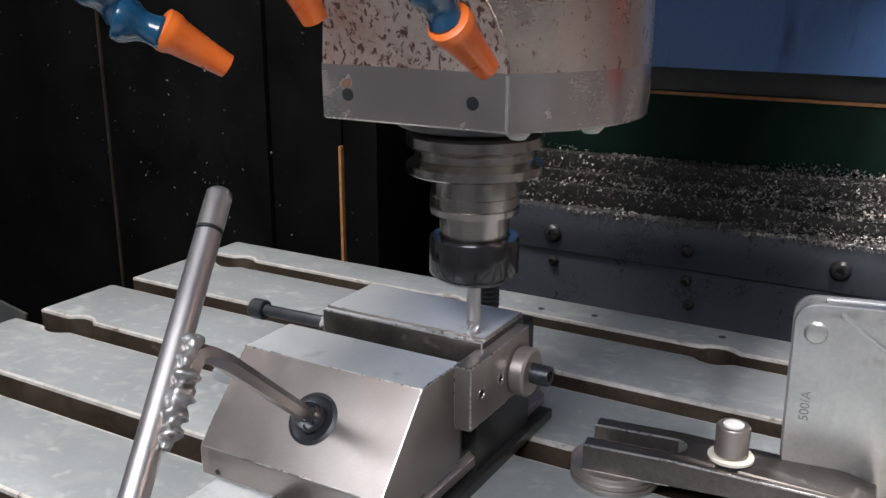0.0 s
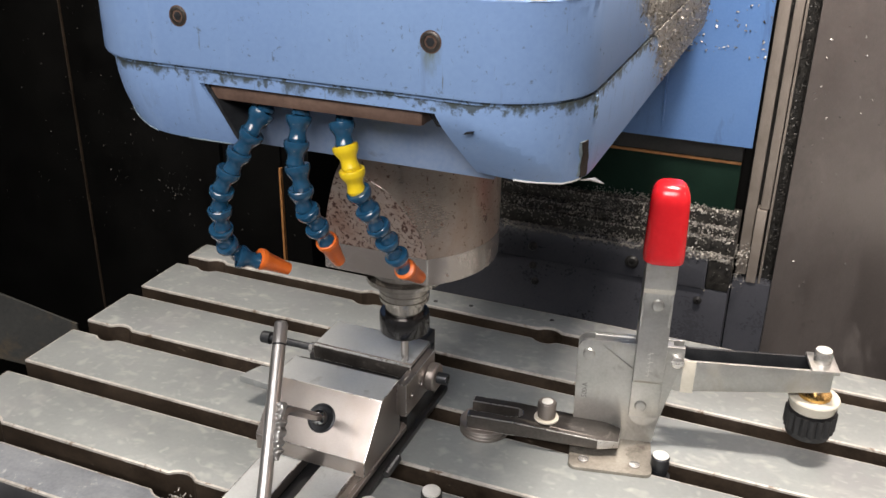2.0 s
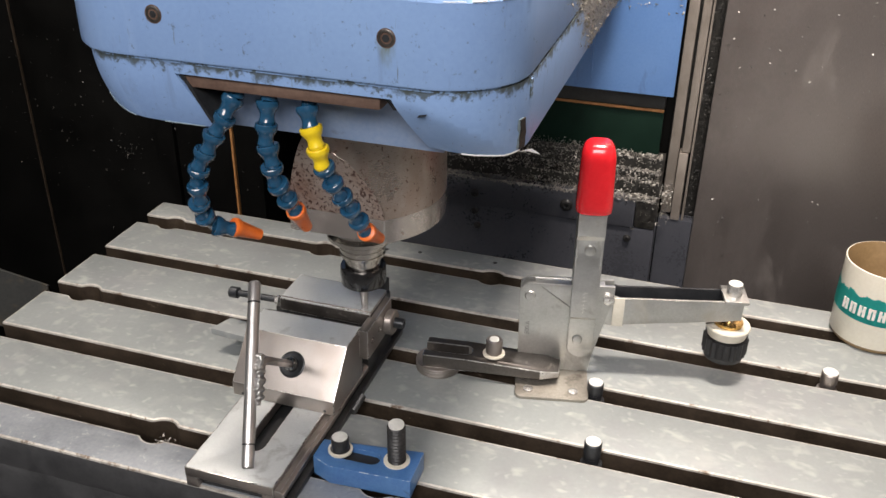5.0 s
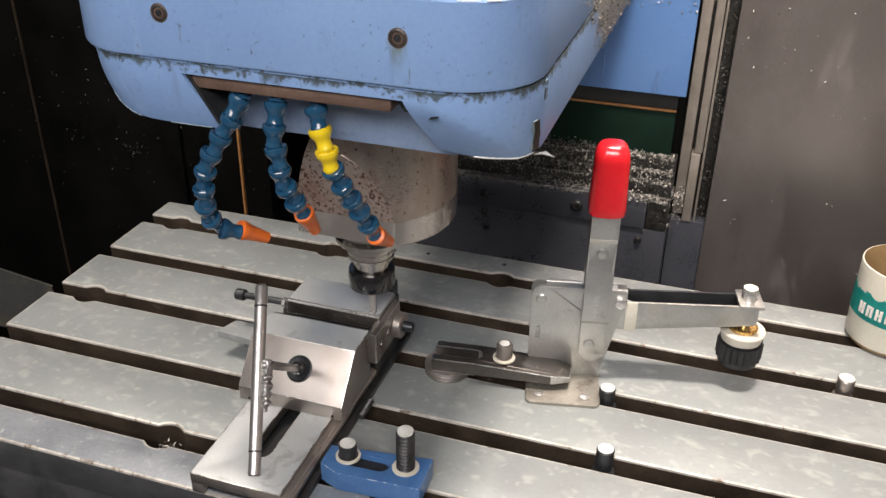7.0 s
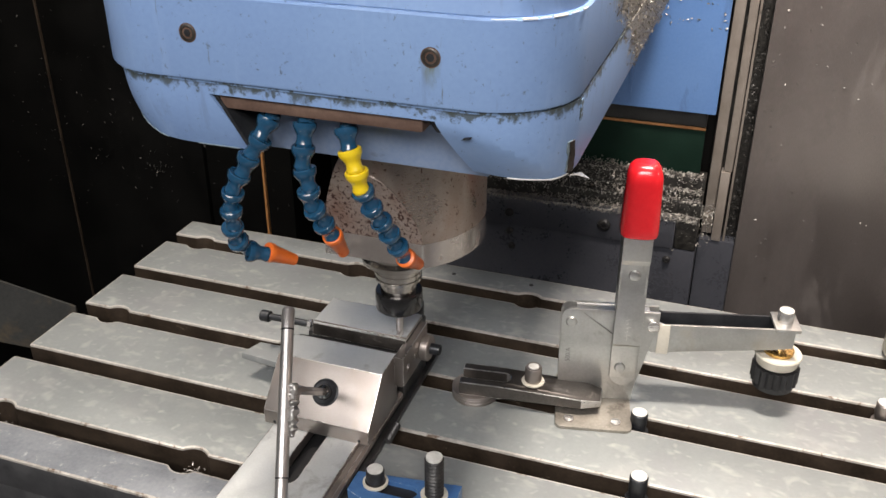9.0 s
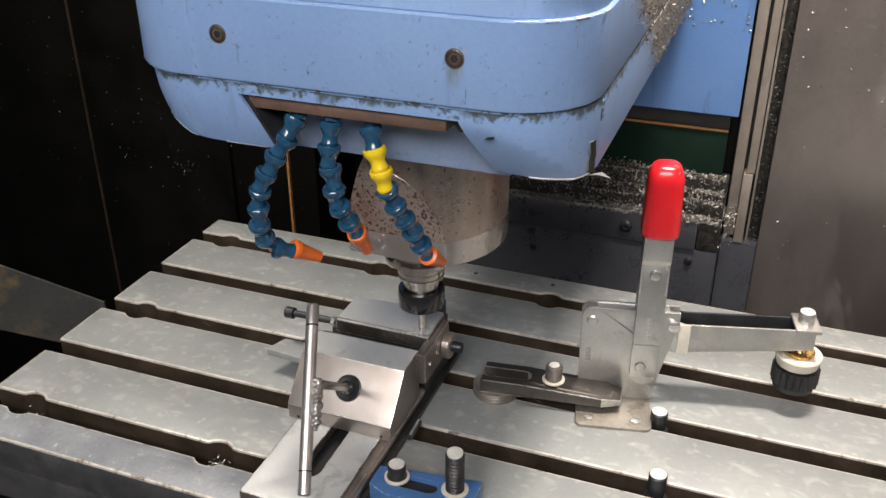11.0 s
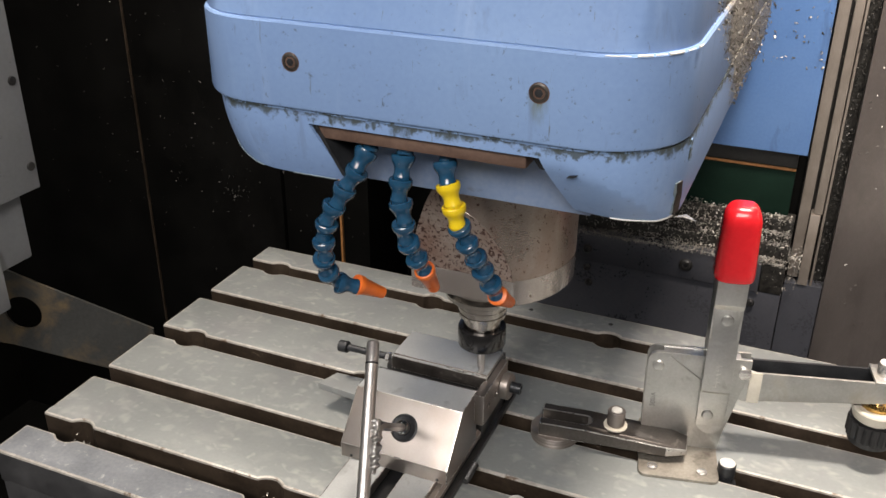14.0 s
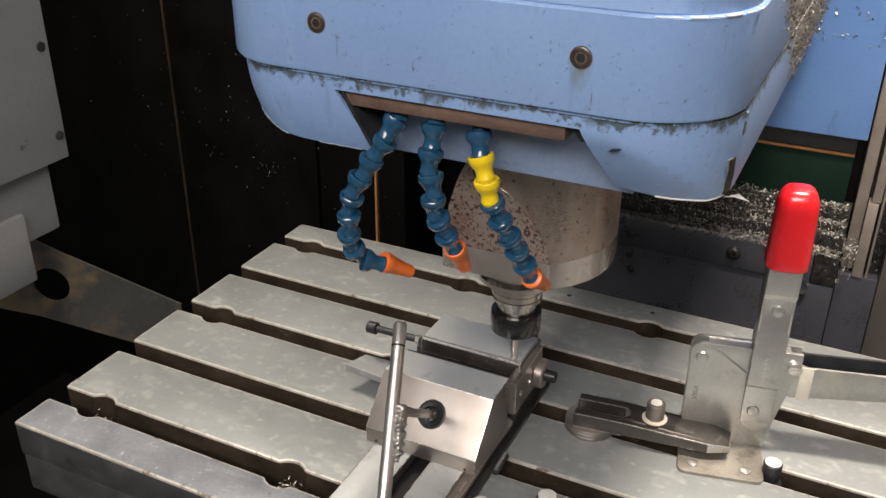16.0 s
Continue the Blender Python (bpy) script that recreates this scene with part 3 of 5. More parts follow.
mj = part("moving_jaw", glint_edges(jb, 2), [M_STEEL, M_LITSTEEL, M_STEELGLINT], vise)
# Black pins paint the shade of two holes in the jaw lip.
for hx in (0.3195, 0.4005):
    part("pin_hole_shade", rod(bmesh.new(), (hx, -0.2379, 0.0240), (hx, -0.236, 0.0240), 0.0014, 10), M_BOLT_AND_SHADE, mj)
sock, out = Vector((0.3625, -0.2203, 0.0543)), Vector((0, -0.7452, 0.6668))
# The recess is not cut; a raised black ring stands for it.
sb = lathe(bmesh.new(), [(0.0120, -0.004), (0.0122, 0.0004), (0.0106, 0.0011), (0.0092, 0.0004), (0.004, 0.0003)], 36, aim(sock, sock + out))
part("screw_socket", sb, M_BOLT_AND_SHADE, mj, "black ring for the socket recess of the vise screw")
# fixed jaw, its hard plate and the side stop
xb = bmesh.new()
box(xb, 0.312, 0.4075, -0.150, -0.088, 0.0, 0.0645, 0.0008)
part("fixed_jaw", xb, M_DARKSTEEL, vise, "dark fixed jaw under the workpiece")
pb = bmesh.new()
box(pb, 0.312, 0.4075, -0.1695, -0.1645, 0.0206, 0.0700, 0.0006)
part("jaw_plate", pb, M_DARKSTEEL, vise)
sp = prism(bmesh.new(), [(-0.1765, 0.0425), (-0.1765, 0.0735), (-0.1145, 0.0745), (-0.1145, 0.0425)], "x", 0.4095, 0.4185, 0.0006)
stop = part("side_plate", glint_edges(sp, 1), [M_STEEL, M_STEELGLINT], vise, "ground side stop plate with two holes")
for hy in (-0.166, -0.1465):
    part("hole", lathe(bmesh.new(), [(0.0032, 0), (0.0032, 0.0006), (0.0020, 0.0006), (0.0019, 0.0002)], 20, aim((0.4183, hy, 0.058), (0.5, hy, 0.058))), M_RING, stop)
wsh = bmesh.new()
lathe(wsh, [(0.0115, 0), (0.0125, 0.001), (0.0125, 0.007), (0.0112, 0.0082), (0.006, 0.0082)], 36, aim((0.4185, -0.127, 0.055), (0.5, -0.127, 0.055)))
part("washer", wsh, M_STEEL, stop)
bh = bmesh.new()
lathe(bh, [(0.0052, 0), (0.0052, 0.0085), (0.0048, 0.0095), (0.0029, 0.0095), (0.0027, 0.005)], 24, aim((0.4265, -0.127, 0.055), (0.5, -0.127, 0.055)))
part("cap_screw", bh, M_BOLT_AND_SHADE, stop)
lug = bmesh.new()
prism(lug, [(0.240, -0.157), (0.312, -0.163), (0.312, -0.132), (0.249, -0.134)], "z", 0.0205, 0.0275, 0.0006)
part("side_lug", lug, M_TABLE, vise)
lf = bmesh.new()
box(lf, 0.304, 0.3175, -0.163, -0.135, 0.0, 0.0205, 0.0006)
part("side_lug_foot", lf, M_DARKSTEEL, vise)

cap = thing("stop_screw", (0.28, -0.134, 0.060), "black cap screw reaching out from the fixed jaw", "screw")
cb = rod(bmesh.new(), (0.262, -0.134, 0.0600), (0.3125, -0.134, 0.0608), 0.0034, 18)
part("shank", cb, M_BOLT_AND_SHADE, cap)
ch = lathe(bmesh.new(), [(0.0052, 0), (0.0058, 0.0006), (0.0058, 0.0086), (0.0052, 0.0095), (0.0030, 0.0095), (0.0028, 0.006)], 24, aim((0.2625, -0.134, 0.0600), (0.2, -0.134, 0.0595)))
part("socket_head", ch, M_BOLT_AND_SHADE, cap)
cn = rod(bmesh.new(), (0.3035, -0.134, 0.0607), (0.3080, -0.134, 0.0607), 0.0048, 6)
part("lock_nut", cn, M_BRIGHT, cap, "small bright lock nut")

work = thing("workpiece", (0.366, -0.132, 0.0645), "flat steel workpiece with a milled step on the vise jaw", "workpiece")
wp = box(bmesh.new(), 0.319, 0.4125, -0.1545, -0.1095, 0.0645, 0.0775, 0.0006)
ws = box(bmesh.new(), 0.320, 0.4120, -0.1515, -0.1100, 0.0772, 0.0790, 0.0003)
# Tops get lit steel, plate sides dark steel: lighting put into colour.
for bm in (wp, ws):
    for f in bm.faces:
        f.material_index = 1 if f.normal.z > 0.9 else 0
part("plate", glint_edges(wp, 2), [M_STRAP, M_LITSTEEL, M_STEELGLINT], work)
part("raised_step", glint_edges(ws, 2), [M_STEEL, M_LITSTEEL, M_STEELGLINT], work)

key = thing("welded_vise_handle", (0.37, -0.28, 0.1), "steel bar welded to a hex key in the vise screw", "vise handle")
top, bot = Vector((0.3594, -0.2652, 0.1663)), Vector((0.3953, -0.3631, 0.0633))
way = (bot - top).normalized()
ln = (bot - top).length
R = 0.0049
bb = lathe(bmesh.new(), [(R - 0.0012, 0), (R - 0.0002, 0.0012), (R, 0.002), (R, 0.0165), (R - 0.0010, 0.0166), (R - 0.0010, 0.0182), (R, 0.0183), (R, ln - 0.0185), (R - 0.0007, ln - 0.0184), (R - 0.0007, ln - 0.0172), (R - 0.0002, ln - 0.017), (R - 0.0002, ln - 0.001), (R - 0.0012, ln)], 32, aim(top, bot))
bar = part("bar", bb, M_ROD, key)
# Raised black rings colour in the shade of the shallow grooves.
for g in (0.0166, ln - 0.0186):
    part("groove_shade", lathe(bmesh.new(), [(R - 0.0006, g), (R + 0.00006, g + 0.0001), (R + 0.00006, g + 0.0010), (R - 0.0006, g + 0.0011)], 32, aim(top, bot)), M_BOLT_AND_SHADE, bar)
kn = lathe(bmesh.new(), [(R + (0.00010 if i % 2 else -0.00012), 0.0028 + 0.00033 * i) for i in range(40)], 40, aim(top, bot))
part("knurled_end", kn, M_ROD, bar, "knurled bar end")
mid = top + way * (ln * 0.435)
elbow = mid + Vector((0.0125, 0.0050, -0.0012))
inner = sock + out * 0.004
stem = elbow + (inner - elbow) * 0.09
bend = [mid + way * 0.010 + Vector((0.0068, 0.0015, -0.001)), mid + way * 0.003 + Vector((0.0072, 0.0022, -0.001))]
corner = mid + Vector((0.0078, 0.0034, 0.0016))
far = elbow + (inner - elbow) * 0.10
bend += [((1 - s) ** 2) * bend[1] + 2 * s * (1 - s) * corner + s * s * far for s in (0.25, 0.5, 0.75)]
hk = tube(bmesh.new(), bend + [far, inner], 0.0036, 6)
part("hex_key", hk, M_STEEL, key)
ball = lathe(bmesh.new(), [(0.0072 * math.sin(math.pi * (i + 0.5) / 12), -0.0072 * math.cos(math.pi * (i + 0.5) / 12)) for i in range(12)], 24, aim(sock + out * 0.0032, sock + out))
part("ball", ball, M_BALL, key, "dark polished ball in the socket")
t = bmesh.new()
prev = None
q = way.to_track_quat("Z", "Y")
for i in range(40):
    s = i / 39
    p = mid + way * (-0.005 + 0.040 * s) + Vector((0.0062, 0.0012, 0.0006))
    lump = 0.0040 * (0.35 + 0.65 * math.sin(math.pi * min(1, max(0.03, s * 1.02))) ** 0.4)
    loop = []
    for k in range(18):
        a = 2 * math.pi * k / 18
        rr = lump * (1 + 0.22 * math.sin(s * 38 + 0.6 * math.cos(a)) + 0.75 * noise.noise((p * 330) + Vector((math.cos(a) * 1.3, math.sin(a) * 1.3, 0))))
        loop.append(t.verts.new(p + q @ Vector((rr * math.cos(a), rr * math.sin(a), 0))))
    if prev:
        for k in range(18):
            t.faces.new((prev[k], prev[(k + 1) % 18], loop[(k + 1) % 18], loop[k]))
    else:
        t.faces.new(loop)
    prev = loop
t.faces.new(prev)
bmesh.ops.recalc_face_normals(t, faces=t.faces)
wl = bmesh.new()
merge(wl, t)
finish(part("weld_bead", wl, M_WELD, key, "lumpy bright weld bead"), 100)

# ---- stud and block behind the vise ----
cs = thing("clamp_stud", (0.368, -0.055, 0), "black threaded stud in a dark step block", "clamp stud")
b = bmesh.new()
box(b, 0.349, 0.388, -0.076, -0.040, 0.0, 0.050, 0.001)
part("block", b, M_BOLT_AND_SHADE, cs)
part("stud", lathe(bmesh.new(), thread(0.0072, 0.050, 0.084, 0.0028, 0.0011), 28, Matrix.Translation((0.3665, -0.060, 0))), M_BOLT_AND_SHADE, cs)

# ---- strap clamp holding the toggle clamp ----
strap = thing("strap_clamp", (0.52, -0.11, 0), "oily dark steel strap clamp with a forked end", "clamp")
S = Matrix.Translation((0.4546, -0.127, 0)) @ Matrix.Rotation(math.radians(7), 4, "Z")
W = 0.032
fork = [(0, 0), (0.042, 0), (0.115, 0), (0.133, 0.006), (0.133, W - 0.004), (0.115, W), (0.042, W), (0, W), (0, W - 0.009)] + [(0.040 - 0, W - 0.009)] + arc(0.040, W / 2, W / 2 - 0.009, 90, -90, 8)[1:-1] + [(0.040, 0.009), (0, 0.009)]
sm = prism(bmesh.new(), fork, "z", 0.0, 0.012, 0.0008)
for v in sm.verts:
    x = v.co.x
    up = 0.0135 if x < 0.040 else 0.0135 + (min(x, 0.075) - 0.040) * 0.03
    drop = max(0, x - 0.085) * 0.16
    v.co.z = (v.co.z + up - 0.002 - drop) if v.co.z > 0.006 else (v.co.z + up - 0.004 + max(0, x - 0.09) * 0.05 - (0.0 if x < 0.115 else 0.002))
sm.transform(S)
part("strap", glint_edges(sm, 1), [M_STRAP, M_STEELGLINT], strap)
nb = S @ Vector((0.068, W / 2 + 0.001, 0))
part("washer", lathe(bmesh.new(), [(0.0108, 0.0225), (0.0108, 0.0238), (0.009, 0.0242)], 32, Matrix.Translation((nb.x, nb.y, 0))), M_IVORY, strap, "whitish washer")
ns = lathe(bmesh.new(), [(0.0076, 0.0245), (0.0080, 0.025), (0.0080, 0.0385), (0.0074, 0.0395), (0.0052, 0.0395), (0.0050, 0.0385)], 32, Matrix.Translation((nb.x, nb.y, 0)))
nut = part("screw_head", ns, M_STEEL, strap)
part("painted_end", lathe(bmesh.new(), [(0.0049, 0.037), (0.0049, 0.0400), (0.003, 0.0406)], 20, Matrix.Translation((nb.x, nb.y, 0))), M_WHITECAP, nut, "white painted screw end")
wa = bmesh.new()
for z0, r in ((0.0, 0.0225), (0.0032, 0.0222), (0.0064, 0.0225)):
    lathe(wa, [(r - 0.0006, z0), (r, z0 + 0.0006), (r, z0 + 0.0026), (r - 0.0006, z0 + 0.0031), (0.010, z0 + 0.0031)], 44, Matrix.Translation((0.4655, -0.1085, 0)))
part("support_washer", wa, M_STEEL, strap, "stack of steel support washers")

# ---- toggle clamp ----
tog = thing("toggle_clamp", (0.5485, -0.083, 0), "zinc-plated vertical toggle clamp with a red grip, open", "toggle clamp")
G = Matrix.Translation((0.5485, -0.083, 0)) @ Matrix.Rotation(radians(12), 4, "Z")


def loc(bm):
    bm.transform(G)
    return bm


part("base_plate", loc(prism(bmesh.new(), rounded(-0.0095, 0.0605, -0.0514, 0.034, 0.007), "z", 0.0, 0.0032, 0.0005)), M_ZINCDIRTY, tog, "oil-stained base plate")
for hx in (0.003, 0.046):
    part("slot_screw", loc(lathe(bmesh.new(), [(0.0048, 0.003), (0.0046, 0.0046), (0.003, 0.0052)], 18, Matrix.Translation((hx, -0.040, 0)))), M_BRIGHT, tog)
side = [(-0.0085, 0.003), (0.061, 0.003), (0.063, 0.020), (0.072, 0.060), (0.079, 0.094), (0.079, 0.1010)] + arc(0.0, 0.0910, 0.0095, 90, 180, 6)
pl = prism(bmesh.new(), side, "y", -0.0040, 0.0, 0.0006)
front = part("side_plate", loc(pl), M_ZINC, tog, "zinc side plate with a pressed crease")
part("side_plate", loc(prism(bmesh.new(), side, "y", 0.0085, 0.0115, 0.0006)), M_ZINC, tog)
br = bmesh.new()
box(br, 0.004, 0.070, -0.0004, 0.0088, 0.0970, 0.0998, 0.0005)
part("bridge", loc(br), M_ZINC, tog)
ri = bmesh.new()
tube(ri, [(0.010, -0.0042, 0.0970), (0.024, -0.0044, 0.0865), (0.038, -0.0042, 0.0760)], 0.0010, 8)
part("crease", loc(ri), M_ZINC, front)


def rivet(x, y, z, r=0.0046):
    return loc(lathe(bmesh.new(), [(r, -0.002), (r, 0.0008), (r * 0.85, 0.0019), (r * 0.5, 0.0023)], 22, aim((x, y, z), (x, y - 1, z))))


part("rivet", rivet(0.0, -0.004, 0.0870, 0.0052), M_ZINC, front)
# lever: a folded strip in front of the side plate
LX0, LX1 = 0.0385, 0.0635
prof = [(-0.0075, 0.031), (-0.0075, 0.066), (-0.0115, 0.070), (-0.0115, 0.119), (-0.0095, 0.123), (-0.0095, 0.152), (-0.0135, 0.158), (-0.0135, 0.215)]
lb = bmesh.new()
loop = [(y, z) for y, z in prof] + [(y + 0.0032, z) for y, z in reversed(prof)]
prism(lb, loop, "x", LX0, LX1, 0.0006)
lever = part("lever", loc(lb), M_ZINC, tog)
lo = bmesh.new()
lathe(lo, [(0.0124, 0), (0.0124, 0.0031), (0.011, 0.0032)], 28, aim((0.051, -0.0040, 0.0345), (0.051, -1, 0.0345)))
part("pivot_eye", loc(lo), M_ZINC, lever)
part("rivet", rivet(0.0475, -0.0075, 0.0425, 0.0050), M_ZINC, lever)
part("rivet", rivet(0.0515, -0.0095, 0.1420, 0.0052), M_ZINC, lever)
lw = bmesh.new()
box(lw, 0.0385, 0.0405, -0.010, 0.012, 0.095, 0.195, 0.0005)
box(lw, 0.0615, 0.0635, -0.010, 0.012, 0.095, 0.195, 0.0005)
part("lever_flange", loc(lw), M_ZINC, lever)
rs = random.Random(8)
st = bmesh.new()
for k in range(6):
    z = 0.0750 + 0.0042 * k
    box(st, 0.0485, 0.0488 + 0.0022 * rs.random(), -0.01165, -0.0112, z, z + 0.0006)
    box(st, 0.0500, 0.0506, -0.01165, -0.0112, z - 0.0002, z + 0.0016 + 0.0014 * rs.random())
    if k % 2:
        box(st, 0.0510, 0.0530, -0.01165, -0.0112, z + 0.0010, z + 0.0016)
part("stamped_mark", loc(st), M_WHITECAP, lever)
cur = bpy.data.curves.new("stamped_number", "FONT")
cur.body, cur.size, cur.extrude = "500/A", 0.0062, 0.00012
tmp_ob = new("stamped_number", cur)
bpy.context.view_layer.update()
tm = bpy.data.meshes.new_from_object(tmp_ob.evaluated_get(bpy.context.evaluated_depsgraph_get()))
bpy.data.objects.remove(tmp_ob)
sn = bmesh.new()
sn.from_mesh(tm)
sn.transform(Matrix.Translation((0.0010, -0.00408, 0.0425)) @ Matrix.Rotation(radians(90), 4, "X") @ Matrix.Rotation(radians(90), 4, "Z"))
part("stamped_number", loc(sn), M_STAMP, front)
# grip
t = bmesh.new()
rings = []
for z, s in [(0.1815, 0.93), (0.1822, 0.98), (0.1840, 1.0), (0.1900, 1.0), (0.2100, 0.965), (0.2300, 0.935)] + [(0.2300 + 0.0170 * math.sin(radians(a)), 0.935 * (0.28 + 0.72 * math.cos(radians(a)) ** 0.75)) for a in (15, 30, 45, 58, 70, 80, 89)]:
    loop = []
    for k in range(40):
        a = 2 * math.pi * k / 40
        ca, sa = math.cos(a), math.sin(a)
        loop.append(t.verts.new((0.0512 + 0.0166 * s * math.copysign(abs(ca) ** 0.62, ca), -0.0025 + 0.0168 * s * math.copysign(abs(sa) ** 0.62, sa), z)))
    rings.append(loop)
for a, b2 in zip(rings, rings[1:]):
    for k in range(40):
        t.faces.new((a[k], a[(k + 1) % 40], b2[(k + 1) % 40], b2[k]))
t.faces.new(rings[0]), t.faces.new(rings[-1])
bmesh.ops.recalc_face_normals(t, faces=t.faces)
gr = merge(bmesh.new(), t)
part("grip", loc(gr), M_RED, lever, "glossy red vinyl grip")
# holding arm: a U channel
am = bmesh.new()
ab = bmesh.new()
for am_w, y0, y1 in ((am, -0.0020, 0.0008), (ab, 0.0205, 0.0233)):
    prism(am_w, [(0.066, 0.062), (0.075, 0.0575), (0.180, 0.0690), (0.1995, 0.0720), (0.1995, 0.0915), (0.085, 0.0880), (0.070, 0.0925)], "y", y0, y1, 0.0006)
arm = part("holding_arm", loc(am), M_ZINC, tog)
# Channel inside is coloured black: oil plus the shade of its depth.
prism(ab, [(0.074, 0.0580), (0.1995, 0.0715), (0.1995, 0.0740), (0.074, 0.0605)], "y", 0.0009, 0.0204, 0.0003)
part("channel_back", loc(ab), M_BOLT_AND_SHADE, arm, "oily inside of the channel, darkened for its shade")
cl = bmesh.new()
box(cl, 0.079, 0.0895, -0.0030, -0.0016, 0.0575, 0.0885, 0.0005)
part("pale_band", loc(cl), M_IVORY, arm, "pale band on the arm")
pv = bmesh.new()
lathe(pv, [(0.0055, -0.004), (0.0055, 0.003), (0.0045, 0.0036)], 20, aim((0.074, -0.004, 0.088), (0.074, -1, 0.088)))
part("pivot_pin", loc(pv), M_BRIGHT, arm)
fc = bmesh.new()
box(fc, 0.181, 0.2035, -0.0050, 0.0262, 0.0900, 0.0935, 0.0012)
part("flanged_washer", loc(fc), M_ZINC, arm)
sx, sy = 0.1915, 0.0105
bo = lathe(bmesh.new(), [(0.0055, 0.050), (0.0055, 0.0935), (0.0072, 0.0936), (0.0074, 0.103), (0.0066, 0.1046)], 26, Matrix.Translation((sx, sy, 0)))
bolt = part("spindle_bolt", loc(bo), M_BRIGHT, tog)
part("painted_end", loc(lathe(bmesh.new(), [(0.0064, 0.1040), (0.0064, 0.1050), (0.004, 0.1054)], 24, Matrix.Translation((sx, sy, 0)))), M_WHITECAP, bolt, "white bolt end")
part("brass_washer", loc(lathe(bmesh.new(), [(0.0130, 0.0600), (0.0135, 0.0605), (0.0135, 0.0632), (0.0125, 0.0640)], 32, Matrix.Translation((sx, sy, 0)))), M_BRASS, bolt, "brass washer")
part("flange", loc(lathe(bmesh.new(), [(0.0150, 0.0470), (0.0185, 0.0490), (0.0205, 0.0570), (0.0212, 0.0585), (0.0205, 0.0600), (0.012, 0.0604)], 40, Matrix.Translation((sx, sy, 0)))), M_IVORY, bolt, "ivory plastic flange")
kb = bmesh.new()
pts = []
for i in range(18):
    a = 2 * math.pi * i / 18
    for k, rr in enumerate((0.0208, 0.0214, 0.0208, 0.0192)):
        aa = a + 2 * math.pi / 18 * k / 4
        pts.append((sx + rr * math.cos(aa), sy + rr * math.sin(aa)))
prism(kb, pts, "z", 0.0300, 0.0470, 0.0)
lathe(kb, [(0.013, 0.0215), (0.0185, 0.0240), (0.0195, 0.0300)], 32, Matrix.Translation((sx, sy, 0)))
part("knob", loc(kb), M_RUBBER_AND_SHADE, bolt, "ribbed black rubber knob")

# ---- blue clamp block ----
blk = thing("clamp_block", (0.465, -0.285, 0), "blue-painted clamp block with a screw and a stud", "clamp block")
B = Matrix.Translation((0.4135, -0.2985, 0)) @ Matrix.Rotation(radians(4), 4, "Z")
bm = bmesh.new()
outl = [(0.0170, 0.0), (0.0875, -0.0010), (0.0895, 0.0360), (0.0015, 0.0310), (0.0, 0.0085)]
slot = arc(0.0265, 0.0190, 0.0074, 90, 270, 8) + arc(0.0490, 0.0178, 0.0074, -90, 90, 8)
t = bmesh.new()
o1 = [t.verts.new((x, y, 0.0200)) for x, y in outl]
s1 = [t.verts.new((x, y, 0.0200)) for x, y in slot]
es = [t.edges.new((l[i], l[(i + 1) % len(l)])) for l in (o1, s1) for i in range(len(l))]
bmesh.ops.triangle_fill(t, edges=es, use_beauty=True)
ex = bmesh.ops.extrude_face_region(t, geom=t.faces[:])
for v in [g for g in ex["geom"] if isinstance(g, bmesh.types.BMVert)]:
    v.co.z = 0.001
bmesh.ops.recalc_face_normals(t, faces=t.faces)
merge(bm, t, B, 0.0009, 2, 40)
for f in bm.faces:
    n = f.normal
    f.material_index = 1 if 0.2 < n.z < 0.95 else 0
part("block", bm, [M_BLOCK, M_BLOCKEDGE], blk)
# Matte black filler stands for the shade down in the block's slot.
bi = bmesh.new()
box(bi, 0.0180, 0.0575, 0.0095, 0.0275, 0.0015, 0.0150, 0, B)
part("slot_shade", bi, M_RUBBER_AND_SHADE, blk)
BZ = 0.0200
q = lathe(bmesh.new(), [(0.0105, BZ), (0.0105, BZ + 0.0017), (0.0085, BZ + 0.0021), (0.0074, BZ + 0.0022), (0.0076, BZ + 0.0130), (0.0070, BZ + 0.0140)], 32, Matrix.Translation((0.4320, -0.276, 0)))
for f in q.faces:
    f.material_index = 1 if f.calc_center_median().z < BZ + 0.0021 else 0
sc = part("screw", q, [M_DARKSTEEL, M_IVORY], blk)
part("painted_end", lathe(bmesh.new(), [(0.0066, BZ + 0.0130), (0.0066, BZ + 0.0146), (0.004, BZ + 0.0150)], 24, Matrix.Translation((0.4320, -0.276, 0))), M_WHITECAP, sc, "white painted screw end")
tst = part("stud", lathe(bmesh.new(), thread(0.0078, BZ, BZ + 0.0380, 0.0034, 0.0015), 30, Matrix.Translation((0.4820, -0.2735, 0))), M_DARKSTEEL, blk, "black threaded stud")
part("painted_end", lathe(bmesh.new(), [(0.0066, BZ + 0.0375), (0.0066, BZ + 0.0395), (0.004, BZ + 0.0400)], 24, Matrix.Translation((0.4820, -0.2735, 0))), M_WHITECAP, tst, "white painted stud end")
part("washer", lathe(bmesh.new(), [(0.0112, BZ), (0.0112, BZ + 0.0011), (0.008, BZ + 0.0015)], 28, Matrix.Translation((0.4820, -0.2735, 0))), M_IVORY, blk, "pale washer")

